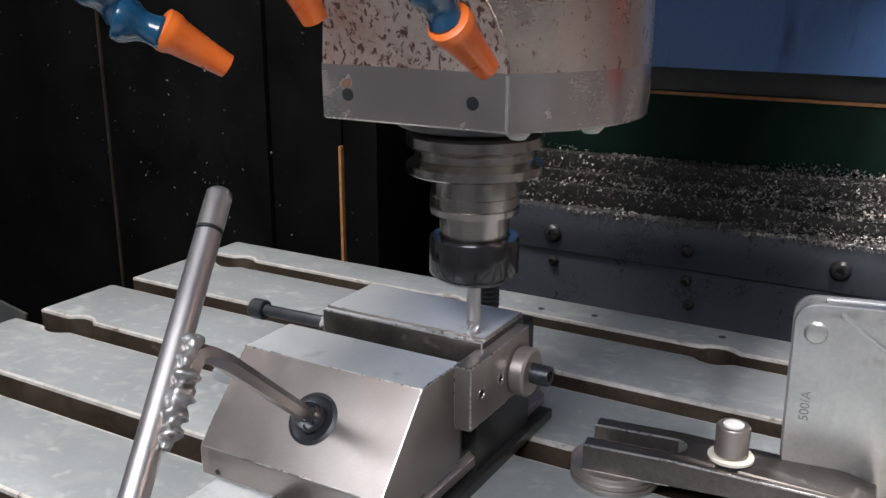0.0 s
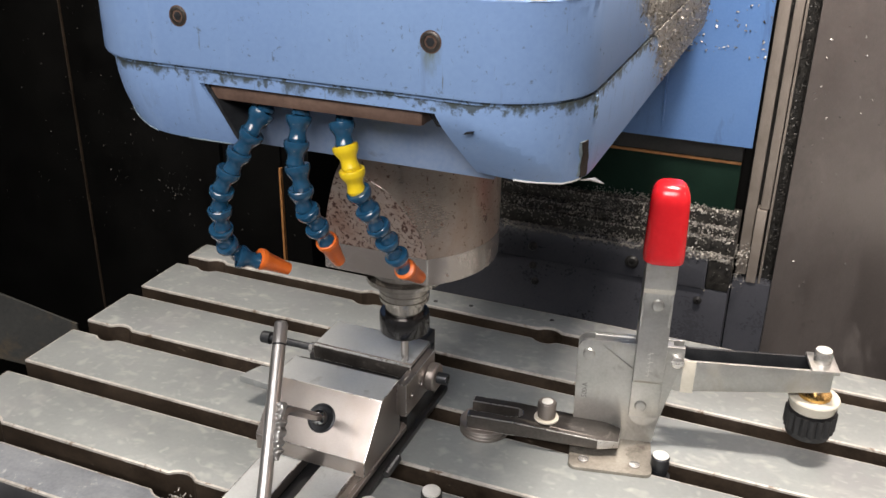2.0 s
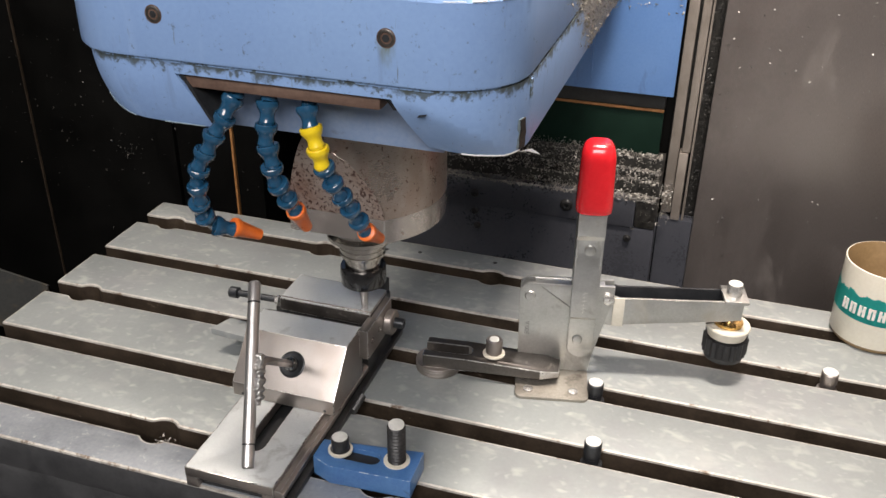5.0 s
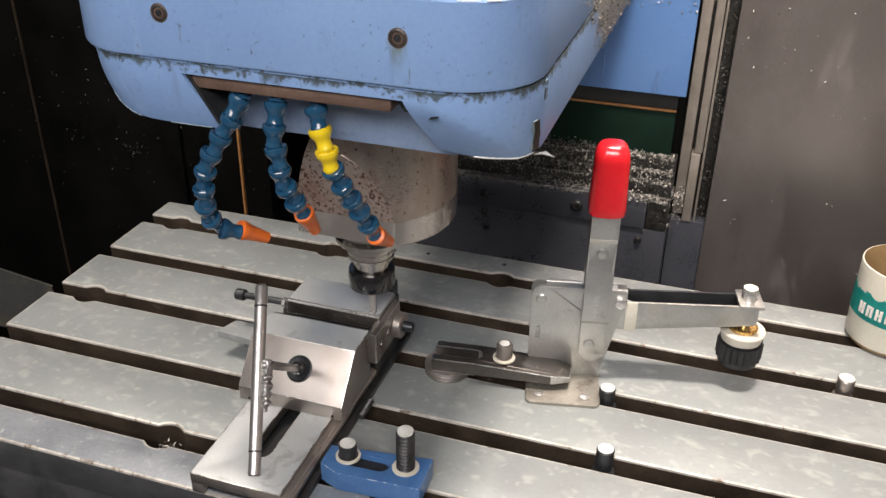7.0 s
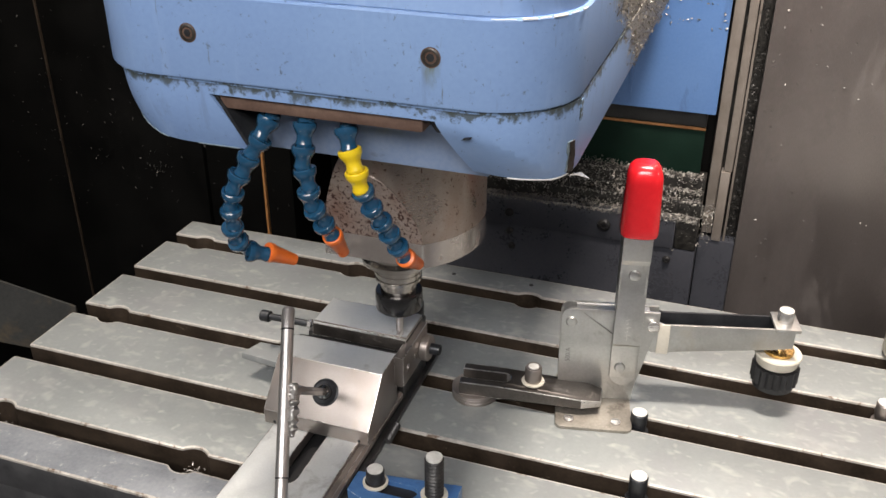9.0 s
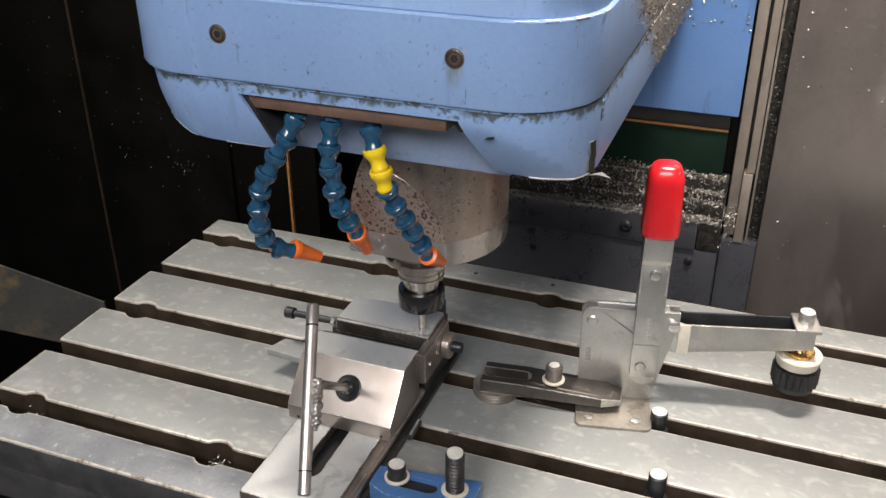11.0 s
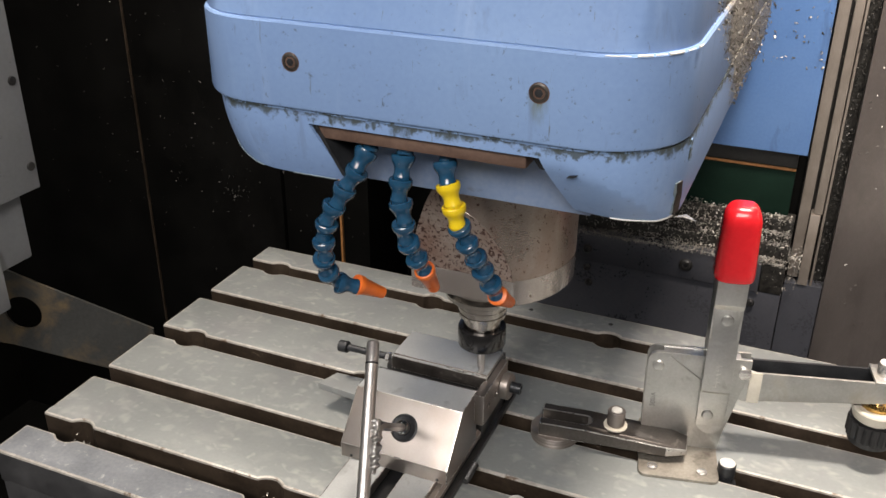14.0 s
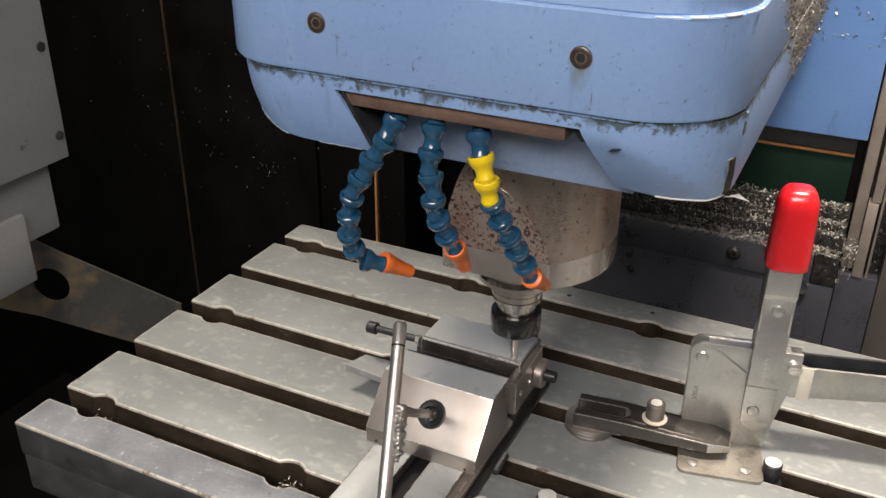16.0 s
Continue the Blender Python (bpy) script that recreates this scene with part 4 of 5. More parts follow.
# ---- loose bolts standing in the slots ----
for x, y, r, z1, mt, lab in ((0.6340, -0.192, 0.0078, 0.0155, M_BOLT_AND_SHADE, "black slot bolt with a white end standing in a table slot"), (0.6215, -0.102, 0.0078, 0.0120, M_BOLT_AND_SHADE, "black slot bolt with a white end beside the toggle clamp"), (0.8370, -0.012, 0.0082, 0.0120, M_STEEL, "bright steel slot bolt with a white end in a table slot")):
    bt = thing("slot_bolt", (x, y, -0.03), lab, "bolt", "bolts in the table slots")
    part("shank", lathe(bmesh.new(), [(0.0098, -0.034), (0.0098, -0.008), (r - 0.001, -0.006), (r - 0.001, -0.001), (r, 0.0), (r, z1 - 0.001), (r - 0.0008, z1)], 28, Matrix.Translation((x, y, 0))), mt, bt)
    part("painted_end", lathe(bmesh.new(), [(r - 0.001, z1 - 0.0005), (r - 0.001, z1 + 0.0007), (r - 0.003, z1 + 0.0011)], 24, Matrix.Translation((x, y, 0))), M_WHITECAP, bt)

# ---- cut-off bottle used as a cup ----
cx, cy, cr, chh = 0.884, 0.094, 0.0425, 0.0890
cup = thing("cut_bottle_cup", (cx, cy, 0), "cream plastic bottle cut into a cup, torn teal label", "cup")
wallp = [(cr - 0.010, 0.0), (cr - 0.003, 0.001), (cr, 0.006), (cr, chh), (cr - 0.0012, chh + 0.0004), (cr - 0.002, chh - 0.001), (cr - 0.002, 0.006), (cr - 0.006, 0.003)]
cwb = lathe(bmesh.new(), wallp, 64, Matrix.Translation((cx, cy, 0)))
for f in cwb.faces:
    c = f.calc_center_median()
    rad = math.hypot(c.x - cx, c.y - cy)
    f.material_index = 1 if (rad < cr - 0.0015 and c.z > 0.002) else 0
body = part("wall", cwb, [M_CUP, M_CUPIN], cup)
lb2 = bmesh.new()
tt = bmesh.new()
n = 90
prev = None
for i in range(n + 1):
    a = radians(160 + 190 * i / n)
    up = 0.063 + 0.006 * noise.noise((i * 0.16, 2.0, 0)) + 0.003 * noise.noise((i * 0.7, 5.0, 0))
    v = [tt.verts.new((cx + (cr + 0.0006) * math.cos(a), cy + (cr + 0.0006) * math.sin(a), z)) for z in (0.034, up)]
    if prev:
        tt.faces.new((prev[0], v[0], v[1], prev[1]))
    prev = v
bmesh.ops.solidify(tt, geom=tt.faces[:], thickness=0.0004)
merge(lb2, tt)
lab = part("label", lb2, M_TEAL, body, "torn teal label band")
lt = bmesh.new()
for k in range(6):
    a0 = radians(212 + 13.0 * k)
    for j in range(2):
        a = a0 + radians(5.5 * j)
        m = Matrix.Translation((cx + (cr + 0.0012) * math.cos(a), cy + (cr + 0.0012) * math.sin(a), 0)) @ Matrix.Rotation(a - math.pi / 2, 4, "Z")
        box(lt, -0.0014, 0.0014, -0.0004, 0.0004, 0.0405, 0.0525, 0, m)
    a = a0 + radians(2.7)
    m = Matrix.Translation((cx + (cr + 0.0012) * math.cos(a), cy + (cr + 0.0012) * math.sin(a), 0)) @ Matrix.Rotation(a - math.pi / 2, 4, "Z")
    box(lt, -0.0022, 0.0022, -0.0004, 0.0004, 0.0500 if k % 2 else 0.0455, 0.0525 if k % 2 else 0.0478, 0, m)
part("label_mark", lt, M_WHITECAP, lab, "pale block marks on the label")

# ---- milling head ----
HX0, HX1, HYF, AX, AY = 0.2430, 0.5745, -0.3135, 0.4045, -0.1485
head = thing("milling_head", (0.405, 0.0, 0.30), "light blue enamelled milling head with grime along its seams", "milling head")


def shell(x0, x1, y0, y1, r, levels, n=10):
    """A closed body with rounded front corners: levels of (z, inset, extra front inset)."""
    t = bmesh.new()
    rings = []
    for z, ins, fr in levels:
        a0, a1, b0, b1, rr = x0 + ins, x1 - ins, y0 + ins + fr, y1, max(r - ins, 0.004)
        loop = [(a1, b1), (a0, b1)] + arc(a0 + rr, b0 + rr, rr, 180, 270, n) + arc(a1 - rr, b0 + rr, rr, 270, 360, n)
        rings.append([t.verts.new((x, y, z)) for x, y in loop])
    for a, b in zip(rings, rings[1:]):
        for i in range(len(a)):
            t.faces.new((a[i], a[(i + 1) % len(a)], b[(i + 1) % len(b)], b[i]))
    t.faces.new(rings[0]), t.faces.new(rings[-1])
    bmesh.ops.recalc_face_normals(t, faces=t.faces)
    return t


up = bmesh.new()
merge(up, shell(HX0, HX1, HYF, -0.12, 0.058, [(0.3615, 0.0035, 0), (0.3605, 0.0008, 0), (0.3625, 0, 0), (0.414, 0.0, 0), (0.4155, 0.0012, 0)]))
cover = part("front_cover", up, M_CAKED, head)
hood = bmesh.new()
merge(hood, shell(HX0, HX1, HYF, 0.26, 0.058, [(0.4145, 0.0030, 0), (0.4165, 0.0022, 0.0), (0.47, 0.004, 0.010), (1.10, 0.008, 0.035)]))
part("hood", hood, M_CAKED, head)
sb = bmesh.new()
box(sb, HX0 + 0.001, HX1 - 0.001, -0.125, 0.26, 0.3600, 0.4140, 0.001)
part("side_panel", sb, M_CAKED, head, "blue side panel caked with metal chips")
gm = bmesh.new()
merge(gm, shell(HX0, HX1, HYF, -0.13, 0.058, [(0.3580, 0.0032, 0), (0.3618, 0.0032, 0)]))
part("seam", gm, M_GROOVE, head, "grimy mossy seam under the cover")

# chin: front skirt with a notch for the hoses, rounded lower corners
skin = bmesh.new()
t = bmesh.new()
n_z = 44
x0, x1, r = HX0 + 0.0045, HX1 - 0.0005, 0.056
CHIN_R = r
path2 = [(x0, 0.255 - 0.0385 * i) for i in range(11)] + arc(x0 + r, HYF + 0.0045 + r, r, 180, 270, 10) + [(x0 + r + (x1 - x0 - 2 * r) * i / 120, HYF + 0.0045) for i in range(1, 120)] + arc(x1 - r, HYF + 0.0045 + r, r, 270, 360, 10) + [(x1, -0.13 + 0.0385 * i) for i in range(11)]


def chin_low(x, y):
    """Height of the skirt's lower edge."""
    low = 0.3055 + 0.0040 * min(1.0, max(0.0, (x1 - x) / r)) if y < -0.2 else 0.3055
    if x < 0.318 and y < -0.2:
        s = max(0.0, (0.318 - x) / 0.078)
        low += 0.037 * (1 - math.sqrt(max(0, 1 - s * s)))
    return low


def scoop(x, z):
    """The lower right of the skirt falls away below an arched crease."""
    if x < 0.47:
        return 0.0
    crease = 0.3465 - 0.0335 * (max(0.0, x - 0.497) / 0.068) ** 2
    fade = max(0.0, min(1.0, (0.569 - x) / 0.012))
    d, w = crease - z, 0.005
    return 0.42 * fade * (0.0 if d < -w else d if d > w else (d + w) ** 2 / (4 * w))


def inward(z):
    s = (0.3585 - z) / 0.053
    return 0.014 * s * s


cols = []
for x, y in path2:
    low = chin_low(x, y)
    col = []
    for k in range(n_z + 1):
        z = 0.3585 + (low - 0.3585) * k / n_z
        ins = inward(z)
        nx = (1 if x > 0.405 else -1) * max(0.0, 1 - min(abs(x - x0), abs(x1 - x)) / r)
        ny = 1.0 if y < -0.24 else max(0.0, (-0.13 - y) / 0.11)
        col.append(t.verts.new((x - nx * ins * (0.25 if x > 0.405 else 0.8), y + ny * ins + (scoop(x, z) if y < -0.25 else 0.0), z)))
    cols.append(col)
lows = [col[-1].co.copy() for col in cols]


def in_notch(p):
    """The notch: a trapezoid open at the bottom."""
    lo = 0.3400 + (0.350 - p.z) * 0.62
    hi = 0.4950 + (0.350 - p.z) * 0.42
    return p.y < -0.25 and p.z < 0.3502 and lo < p.x < hi


for a, b in zip(cols, cols[1:]):
    for k in range(n_z):
        t.faces.new((a[k], b[k], b[k + 1], a[k + 1]))
# cut the notch along its own lines
for co, no in (((0.3400, 0, 0.350), (1, 0, 0.62)), ((0.4950, 0, 0.350), (1, 0, 0.42)), ((0, 0, 0.3500), (0, 0, 1))):
    bmesh.ops.bisect_plane(t, geom=t.verts[:] + t.edges[:] + t.faces[:], plane_co=co, plane_no=no)
bmesh.ops.delete(t, geom=[f for f in t.faces if in_notch(f.calc_center_median())], context="FACES")
bmesh.ops.recalc_face_normals(t, faces=t.faces)
bmesh.ops.solidify(t, geom=t.faces[:], thickness=0.0025)
merge(skin, t)
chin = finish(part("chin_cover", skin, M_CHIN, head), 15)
un = bmesh.new()
box(un, 0.300, HX1 - 0.008, -0.262, 0.250, 0.3150, 0.3270, 0.002)
part("underside", un, M_RECESS, head, "hazy blue inner panel under the head")
ip = bmesh.new()
prism(ip, [(-0.2745, 0.3035), (-0.2705, 0.3035), (-0.2765, 0.3560), (-0.2805, 0.3560)], "x", 0.318, 0.520, 0.0006)
part("inner_panel", ip, M_RECESS, head, "hazy blue panel behind the hose notch")
# Black strips added to paint the shade at both ends of the notch.
nt_side = bmesh.new()
prism(nt_side, [(0.3417, 0.3495), (0.3445, 0.3495), (0.3655, 0.3165), (0.3625, 0.3165)], "y", -0.3065, -0.272, 0.0004)
part("notch_end_shade", nt_side, M_BOLT_AND_SHADE, head)
nt_side = bmesh.new()
prism(nt_side, [(0.4870, 0.3495), (0.4945, 0.3495), (0.4995, 0.3405), (0.4940, 0.3405)], "y", -0.3020, -0.275, 0.0003)
part("notch_end_shade", nt_side, M_BOLT_AND_SHADE, head)
mb = bmesh.new()
box(mb, 0.3445, 0.4865, -0.3055, -0.2800, 0.3400, 0.3500, 0.0025)
part("manifold_bar", mb, M_RUSTBAR, head, "rusty brown coolant manifold bar")


def cover_screw(x, z):
    s = part("cover_screw", lathe(bmesh.new(), [(0.0056, 0), (0.0056, 0.0006), (0.0046, 0.0011), (0.0038, 0.0011), (0.0035, 0.0004), (0.0027, 0.0004)], 28, aim((x, HYF + 0.0002, z), (x, -1, z))), M_STRAP, cover, "rusty socket screw in the cover")
    # Black hexagon in place of the shaded socket.
    part("socket", lathe(bmesh.new(), [(0.0026, 0), (0.0026, 0.0006), (0.0015, 0.0007)], 6, aim((x, HYF - 0.0001, z), (x, -1, z))), M_BOLT_AND_SHADE, s)
    part("rust_ring", lathe(bmesh.new(), [(0.0062, 0), (0.0062, 0.0004), (0.0050, 0.0005)], 28, aim((x, HYF + 0.0001, z), (x, -1, z))), M_RUSTBAR, s)


for x in (0.3330, 0.4945):
    cover_screw(x, 0.3905)
for lo, hi in ((0.532, 0.571), (0.262, 0.300), (0.318, 0.352)):
    line = [lows[k] + Vector((0, -0.0004, 0.0003 * noise.noise((k * 0.8, lo, 0)))) for k in range(len(lows)) if lo < lows[k].x < hi and lows[k].y < -0.255]
    part("chipped_edge", tube(bmesh.new(), line, 0.0006 if lo > 0.5 else 0.0004, 6), M_WHITECAP if lo > 0.5 else M_STREAK, chin, "paint chipped to bare metal along the lower edge")
# White tubes give both the chipped paint and the glint on the ridge.
ridge = [Vector((x, y - 0.0002, 0.4152 + 0.0004 * noise.noise((i * 0.7, 3.1, 0)))) for i, (x, y) in enumerate(arc(HX1 - 0.0565, HYF + 0.0570, 0.0572, 282, 352, 40))]
for lo, hi, w in ((0, 9, 0.0003), (10, 16, 0.0007), (16, 21, 0.0004), (21, 28, 0.0008), (29, 34, 0.0004), (36, 40, 0.0006)):
    part("chipped_glint_ridge", tube(bmesh.new(), ridge[lo:hi], w, 6), M_WHITECAP, cover, "chipped white paint and painted glint along the cover ridge")
# torn corner of the chin: bare dark gap and a curled flap
def skin_patch(a0, a1, z0, z1, wob, lift=0.0007):
    """A ragged patch lying on the rounded corner of the chin, its rim turned down onto the skin."""
    t = bmesh.new()
    grid = []
    for i in range(8):
        row = []
        for k in range(9):
            rim = i in (0, 7) or k in (0, 8)
            u, v = (min(max(i - 1, 0), 5)) / 5, (min(max(k - 1, 0), 6)) / 6
            z = z0 + (z1 - z0) * v
            a = radians(a0 + (a1 - a0) * u + wob * noise.noise((v * 5.4, u, a0)))
            rr = CHIN_R + (-0.001 if rim else lift)
            x, y = x1 - CHIN_R + rr * math.cos(a), HYF + 0.0045 + CHIN_R + rr * math.sin(a)
            nx = max(0.0, 1 - min(abs(x - x0), abs(x1 - x)) / CHIN_R)
            ny = 1.0 if y < -0.24 else max(0.0, (-0.13 - y) / 0.11)
            ins = inward(z)
            row.append(t.verts.new((x - nx * ins * 0.25, y + ny * ins, z)))
        grid.append(row)
    for a, b in zip(grid, grid[1:]):
        for k in range(8):
            t.faces.new((a[k], b[k], b[k + 1], a[k + 1]))
    bmesh.ops.recalc_face_normals(t, faces=t.faces)
    out = bmesh.new()
    return merge(out, t)


part("torn_edge", skin_patch(337.5, 342, 0.3085, 0.3322, 4, 0.0005), M_STREAK, chin, "bare torn edge at the cover corner")
# No gap is cut; dark brown gives its rust and inner shade.
part("torn_gap", skin_patch(340, 347.5, 0.3070, 0.3318, 5, 0.0010), M_TORN, chin, "dark brown patch for the torn rusty gap at the corner")
tf = bmesh.new()
prism(tf, [(0.569, -0.2615), (0.5745, -0.2590), (0.5835, -0.2620), (0.5760, -0.2540)], "z", 0.3060, 0.3068, 0.0002)
part("torn_flap", tf, M_BRIGHT, chin, "bare metal flap")
part("paint_chip", skin_patch(353, 358, 0.3430, 0.3570, 3, 0.0006), M_GROOVE, chin, "dark chipped paint")
dm = bmesh.new()
prism(dm, [(0.512, 0.3400), (0.518, 0.3415), (0.5185, 0.3425), (0.5135, 0.3415)], "y", -0.3085, -0.3065, 0.0001)
part("scratch", dm, M_BOLT_AND_SHADE, chin)

# spindle nose: a round body with a flat front, flaring up into the head
NR, FL = 0.0755, 0.0605
t = bmesh.new()


def nose_ring(z, r, flat):
    """The front facet narrows upward until the round body takes over; the left side is cut flat."""
    left = -0.0385 + 0.027 * max(0.0, min(1.0, (z - 0.212) / 0.075)) ** 1.4
    xr = max(math.sqrt(max(r * r - flat * flat, 0.0)), left + 0.004)
    yf = -math.sqrt(r * r - xr * xr)
    pts = [(left + (xr - left) * i / 8, yf) for i in range(9)]
    a0, a1 = math.atan2(yf, xr), math.pi - math.acos(-left / r)
    pts += [(r * math.cos(a0 + (a1 - a0) * i / 52), r * math.sin(a0 + (a1 - a0) * i / 52)) for i in range(1, 53)]
    y1 = pts[-1][1]
    pts += [(left, y1 + (yf - y1) * i / 11) for i in range(1, 11)]
    return [(AX + x, AY + y, z) for x, y in pts]


seg = 71
rings = []
for z, r, flat in [(0.2090 + k * 0.0045, NR, FL + 0.0190 * min(1.0, max(0.0, (k * 0.0045 - 0.006) / 0.067)) ** 1.15) for k in range(17)] + [(0.310, NR, FL + 0.019)]:
    rings.append([t.verts.new(p) for p in nose_ring(z, r, flat)])
for a, b in zip(rings, rings[1:]):
    for i in range(seg):
        t.faces.new((a[i], a[(i + 1) % seg], b[(i + 1) % seg], b[i])).material_index = 1 if i < 8 else 0
t.faces.new(rings[0]), t.faces.new(rings[-1])
bmesh.ops.recalc_face_normals(t, faces=t.faces)
nb2 = bmesh.new()
merge(nb2, t)
finish(part("spindle_nose", nb2, [M_NOSE, M_NOSEFLAT], head, "pitted rusty steel spindle nose"), 9)
# Thin bead added along the crease to catch light as a pale line.
cr = [Vector(nose_ring(0.2092 + k * 0.0045, NR, FL + 0.0190 * min(1.0, max(0.0, (k * 0.0045 - 0.006) / 0.067)) ** 1.15)[8]) + Vector((0.0002, -0.0002, 0)) for k in range(16)]
part("facet_edge", tube(bmesh.new(), cr, 0.0006, 6), M_NOSE, head, "thin bead for the lit edge of the flat")
t = bmesh.new()
rings = [[t.verts.new(p) for p in nose_ring(z, r, fl)] for z, r, fl in [(0.1870, NR - 0.010, FL - 0.008), (0.1870, NR - 0.001, FL - 0.0005), (0.1878, NR - 0.0002, FL + 0.0003), (0.2092, NR + 0.0003, FL + 0.0008)]]
for a, b in zip(rings, rings[1:]):
    for i in range(seg):
        t.faces.new((a[i], a[(i + 1) % seg], b[(i + 1) % seg], b[i]))
t.faces.new(rings[0]), t.faces.new(rings[-1])
bmesh.ops.recalc_face_normals(t, faces=t.faces)
rb = bmesh.new()
merge(rb, t)
ring = finish(part("nose_ring", rb, M_RING, head, "machined ring with set-screw holes"), 9)
# Black discs on the ring stand for shaded screw holes.
for hx in (-0.026, 0.031):
    part("screw_hole_shade", lathe(bmesh.new(), [(0.0026, 0), (0.0026, 0.0005), (0.001, 0.0006)], 18, aim((AX + hx, AY - FL - 0.0003, 0.1975), (AX + hx, -1, 0.1975))), M_BOLT_AND_SHADE, ring)
ed = bmesh.new()
cxr = math.sqrt(NR ** 2 - FL ** 2)
rod(ed, (AX + cxr, AY - FL, 0.1875), (AX + cxr, AY - FL, 0.2085), 0.0008, 8)
part("edge", ed, M_BRIGHT, ring)
for a in (-48, -18, 15):
    part("drain_cap", lathe(bmesh.new(), [(0.003, 0.1835), (0.0048, 0.1855), (0.0048, 0.1872)], 16, Matrix.Translation((AX + 0.066 * math.cos(radians(a)), AY + 0.066 * math.sin(radians(a)), 0))), M_WHITECAP, ring)
part("spindle_end", lathe(bmesh.new(), [(0.0330, 0.1790), (0.0355, 0.1800), (0.0385, 0.1850), (0.0385, 0.1872)], 48, Matrix.Translation((AX, AY, 0))), M_DARKSTEEL, head, "dark spindle end")

# ---- tool holder ----
tool = thing("tool_holder", (AX, AY, 0.079), "steel collet chuck with a grooved flange and end mill", "tool holder")
at = Matrix.Translation((AX, AY, 0))
part("flange", lathe(bmesh.new(), [(0.0225, 0.1580), (0.0305, 0.1582), (0.0315, 0.1590), (0.0315, 0.1625), (0.0275, 0.1655), (0.0275, 0.1685), (0.0315, 0.1712), (0.0315, 0.1755), (0.0308, 0.1765), (0.026, 0.1790)], 56, at), M_TURNED, tool, "grooved steel flange")
part("chuck_body", lathe(bmesh.new(), [(0.0160, 0.1260), (0.0165, 0.1390), (0.0205, 0.1395), (0.0208, 0.1425), (0.0200, 0.1428), (0.0200, 0.1440), (0.0208, 0.1443), (0.0208, 0.1480), (0.0203, 0.1483), (0.0203, 0.1560), (0.0200, 0.1582)], 48, at), M_TURNED, tool, "bright turned chuck body")
part("collet_nut", lathe(bmesh.new(), [(0.0100, 0.1072), (0.0165, 0.1072), (0.0190, 0.1090), (0.0207, 0.1105), (0.0210, 0.1115), (0.0210, 0.1265), (0.0203, 0.1280), (0.0168, 0.1282), (0.0168, 0.1275)], 48, at), M_COLLET, tool, "glossy black collet nut")
em = lathe(bmesh.new(), [(0.0034, 0.0865), (0.0034, 0.1080)], 24, at)
t = bmesh.new()
prev = None
for k in range(15):
    z, a0 = 0.0780 + k * 0.0085 / 14, k * 0.16
    loop = []
    for i in range(16):
        a = 2 * math.pi * i / 16
        rr = 0.0033 if i % 4 in (0, 1) else 0.0024
        loop.append(t.verts.new((AX + rr * math.cos(a + a0), AY + rr * math.sin(a + a0), z)))
    if prev:
        for i in range(16):
            t.faces.new((prev[i], prev[(i + 1) % 16], loop[(i + 1) % 16], loop[i]))
    else:
        t.faces.new(loop)
    prev = loop
t.faces.new(prev)
bmesh.ops.recalc_face_normals(t, faces=t.faces)
merge(em, t)
part("end_mill", em, M_ROD, tool, "slim steel end mill")


# ---- coolant hoses ----
def smooth_path(pts, step):
    pts = [Vector(p) for p in pts]
    ext = [2 * pts[0] - pts[1]] + pts + [2 * pts[-1] - pts[-2]]
    fine = []
    for i in range(1, len(ext) - 2):
        p0, p1, p2, p3 = ext[i - 1:i + 3]
        for k in range(30):
            s = k / 30
            fine.append(0.5 * (2 * p1 + (p2 - p0) * s + (2 * p0 - 5 * p1 + 4 * p2 - p3) * s * s + (3 * p1 - p0 - 3 * p2 + p3) * s ** 3))
    fine.append(pts[-1])
    run = [0.0]
    for a, b in zip(fine, fine[1:]):
        run.append(run[-1] + (b - a).length)
    count, out, k = max(2, round(run[-1] / step)), [], 0
    for i in range(count + 1):
        while k < len(run) - 1 and run[k] < run[-1] * i / count - 1e-9:
            k += 1
        out.append(fine[k])
    return out


HS = 0.0145
seg_prof = [(0.0050, -0.0012), (0.0074, -0.0014), (0.0079, -0.0008), (0.0080, 0.0010), (0.0077, 0.0026), (0.0066, 0.0046), (0.0054, 0.0066), (0.0051, 0.0086), (0.0052, 0.0104), (0.0058, 0.0128), (0.0050, 0.0150)]
me_seg = mesh_of("segment", lathe(bmesh.new(), seg_prof, 22), M_HOSE)
me_yel = mesh_of("yellow_segment", lathe(bmesh.new(), seg_prof, 22), M_YELLOW)
noz = [(0.0058, -0.0022), (0.0071, -0.0016), (0.0074, 0.0004), (0.0073, 0.0022), (0.0064, 0.0042), (0.0048, 0.0180), (0.0043, 0.0235), (0.0034, 0.0237), (0.0032, 0.021)]
me_noz = mesh_of("nozzle", lathe(bmesh.new(), noz, 24), M_ORANGE)


def hose(pts, tip, yellow, label):
    h = thing("coolant_hose", pts[0], label, "coolant hose", "segmented coolant hoses")
    places = smooth_path(pts, HS) + [Vector(tip)]
    o = base_of(h).inverted()
    for i, (a, b) in enumerate(zip(places, places[1:])):
        end = i == len(places) - 2
        is_y = i in yellow
        ob = new("nozzle" if end else "segment", me_noz if end else (me_yel if is_y else me_seg))
        finish(ob, 28)
        ob.parent = h
        ob.matrix_basis = o @ aim(a, b) @ Euler((0.10 * math.sin(i * 2.3 + a.x * 90), 0.10 * math.cos(i * 1.7), 0)).to_matrix().to_4x4()
        if is_y or end:
            tagged(ob, "orange tapered nozzle" if end else "yellow hose segment")


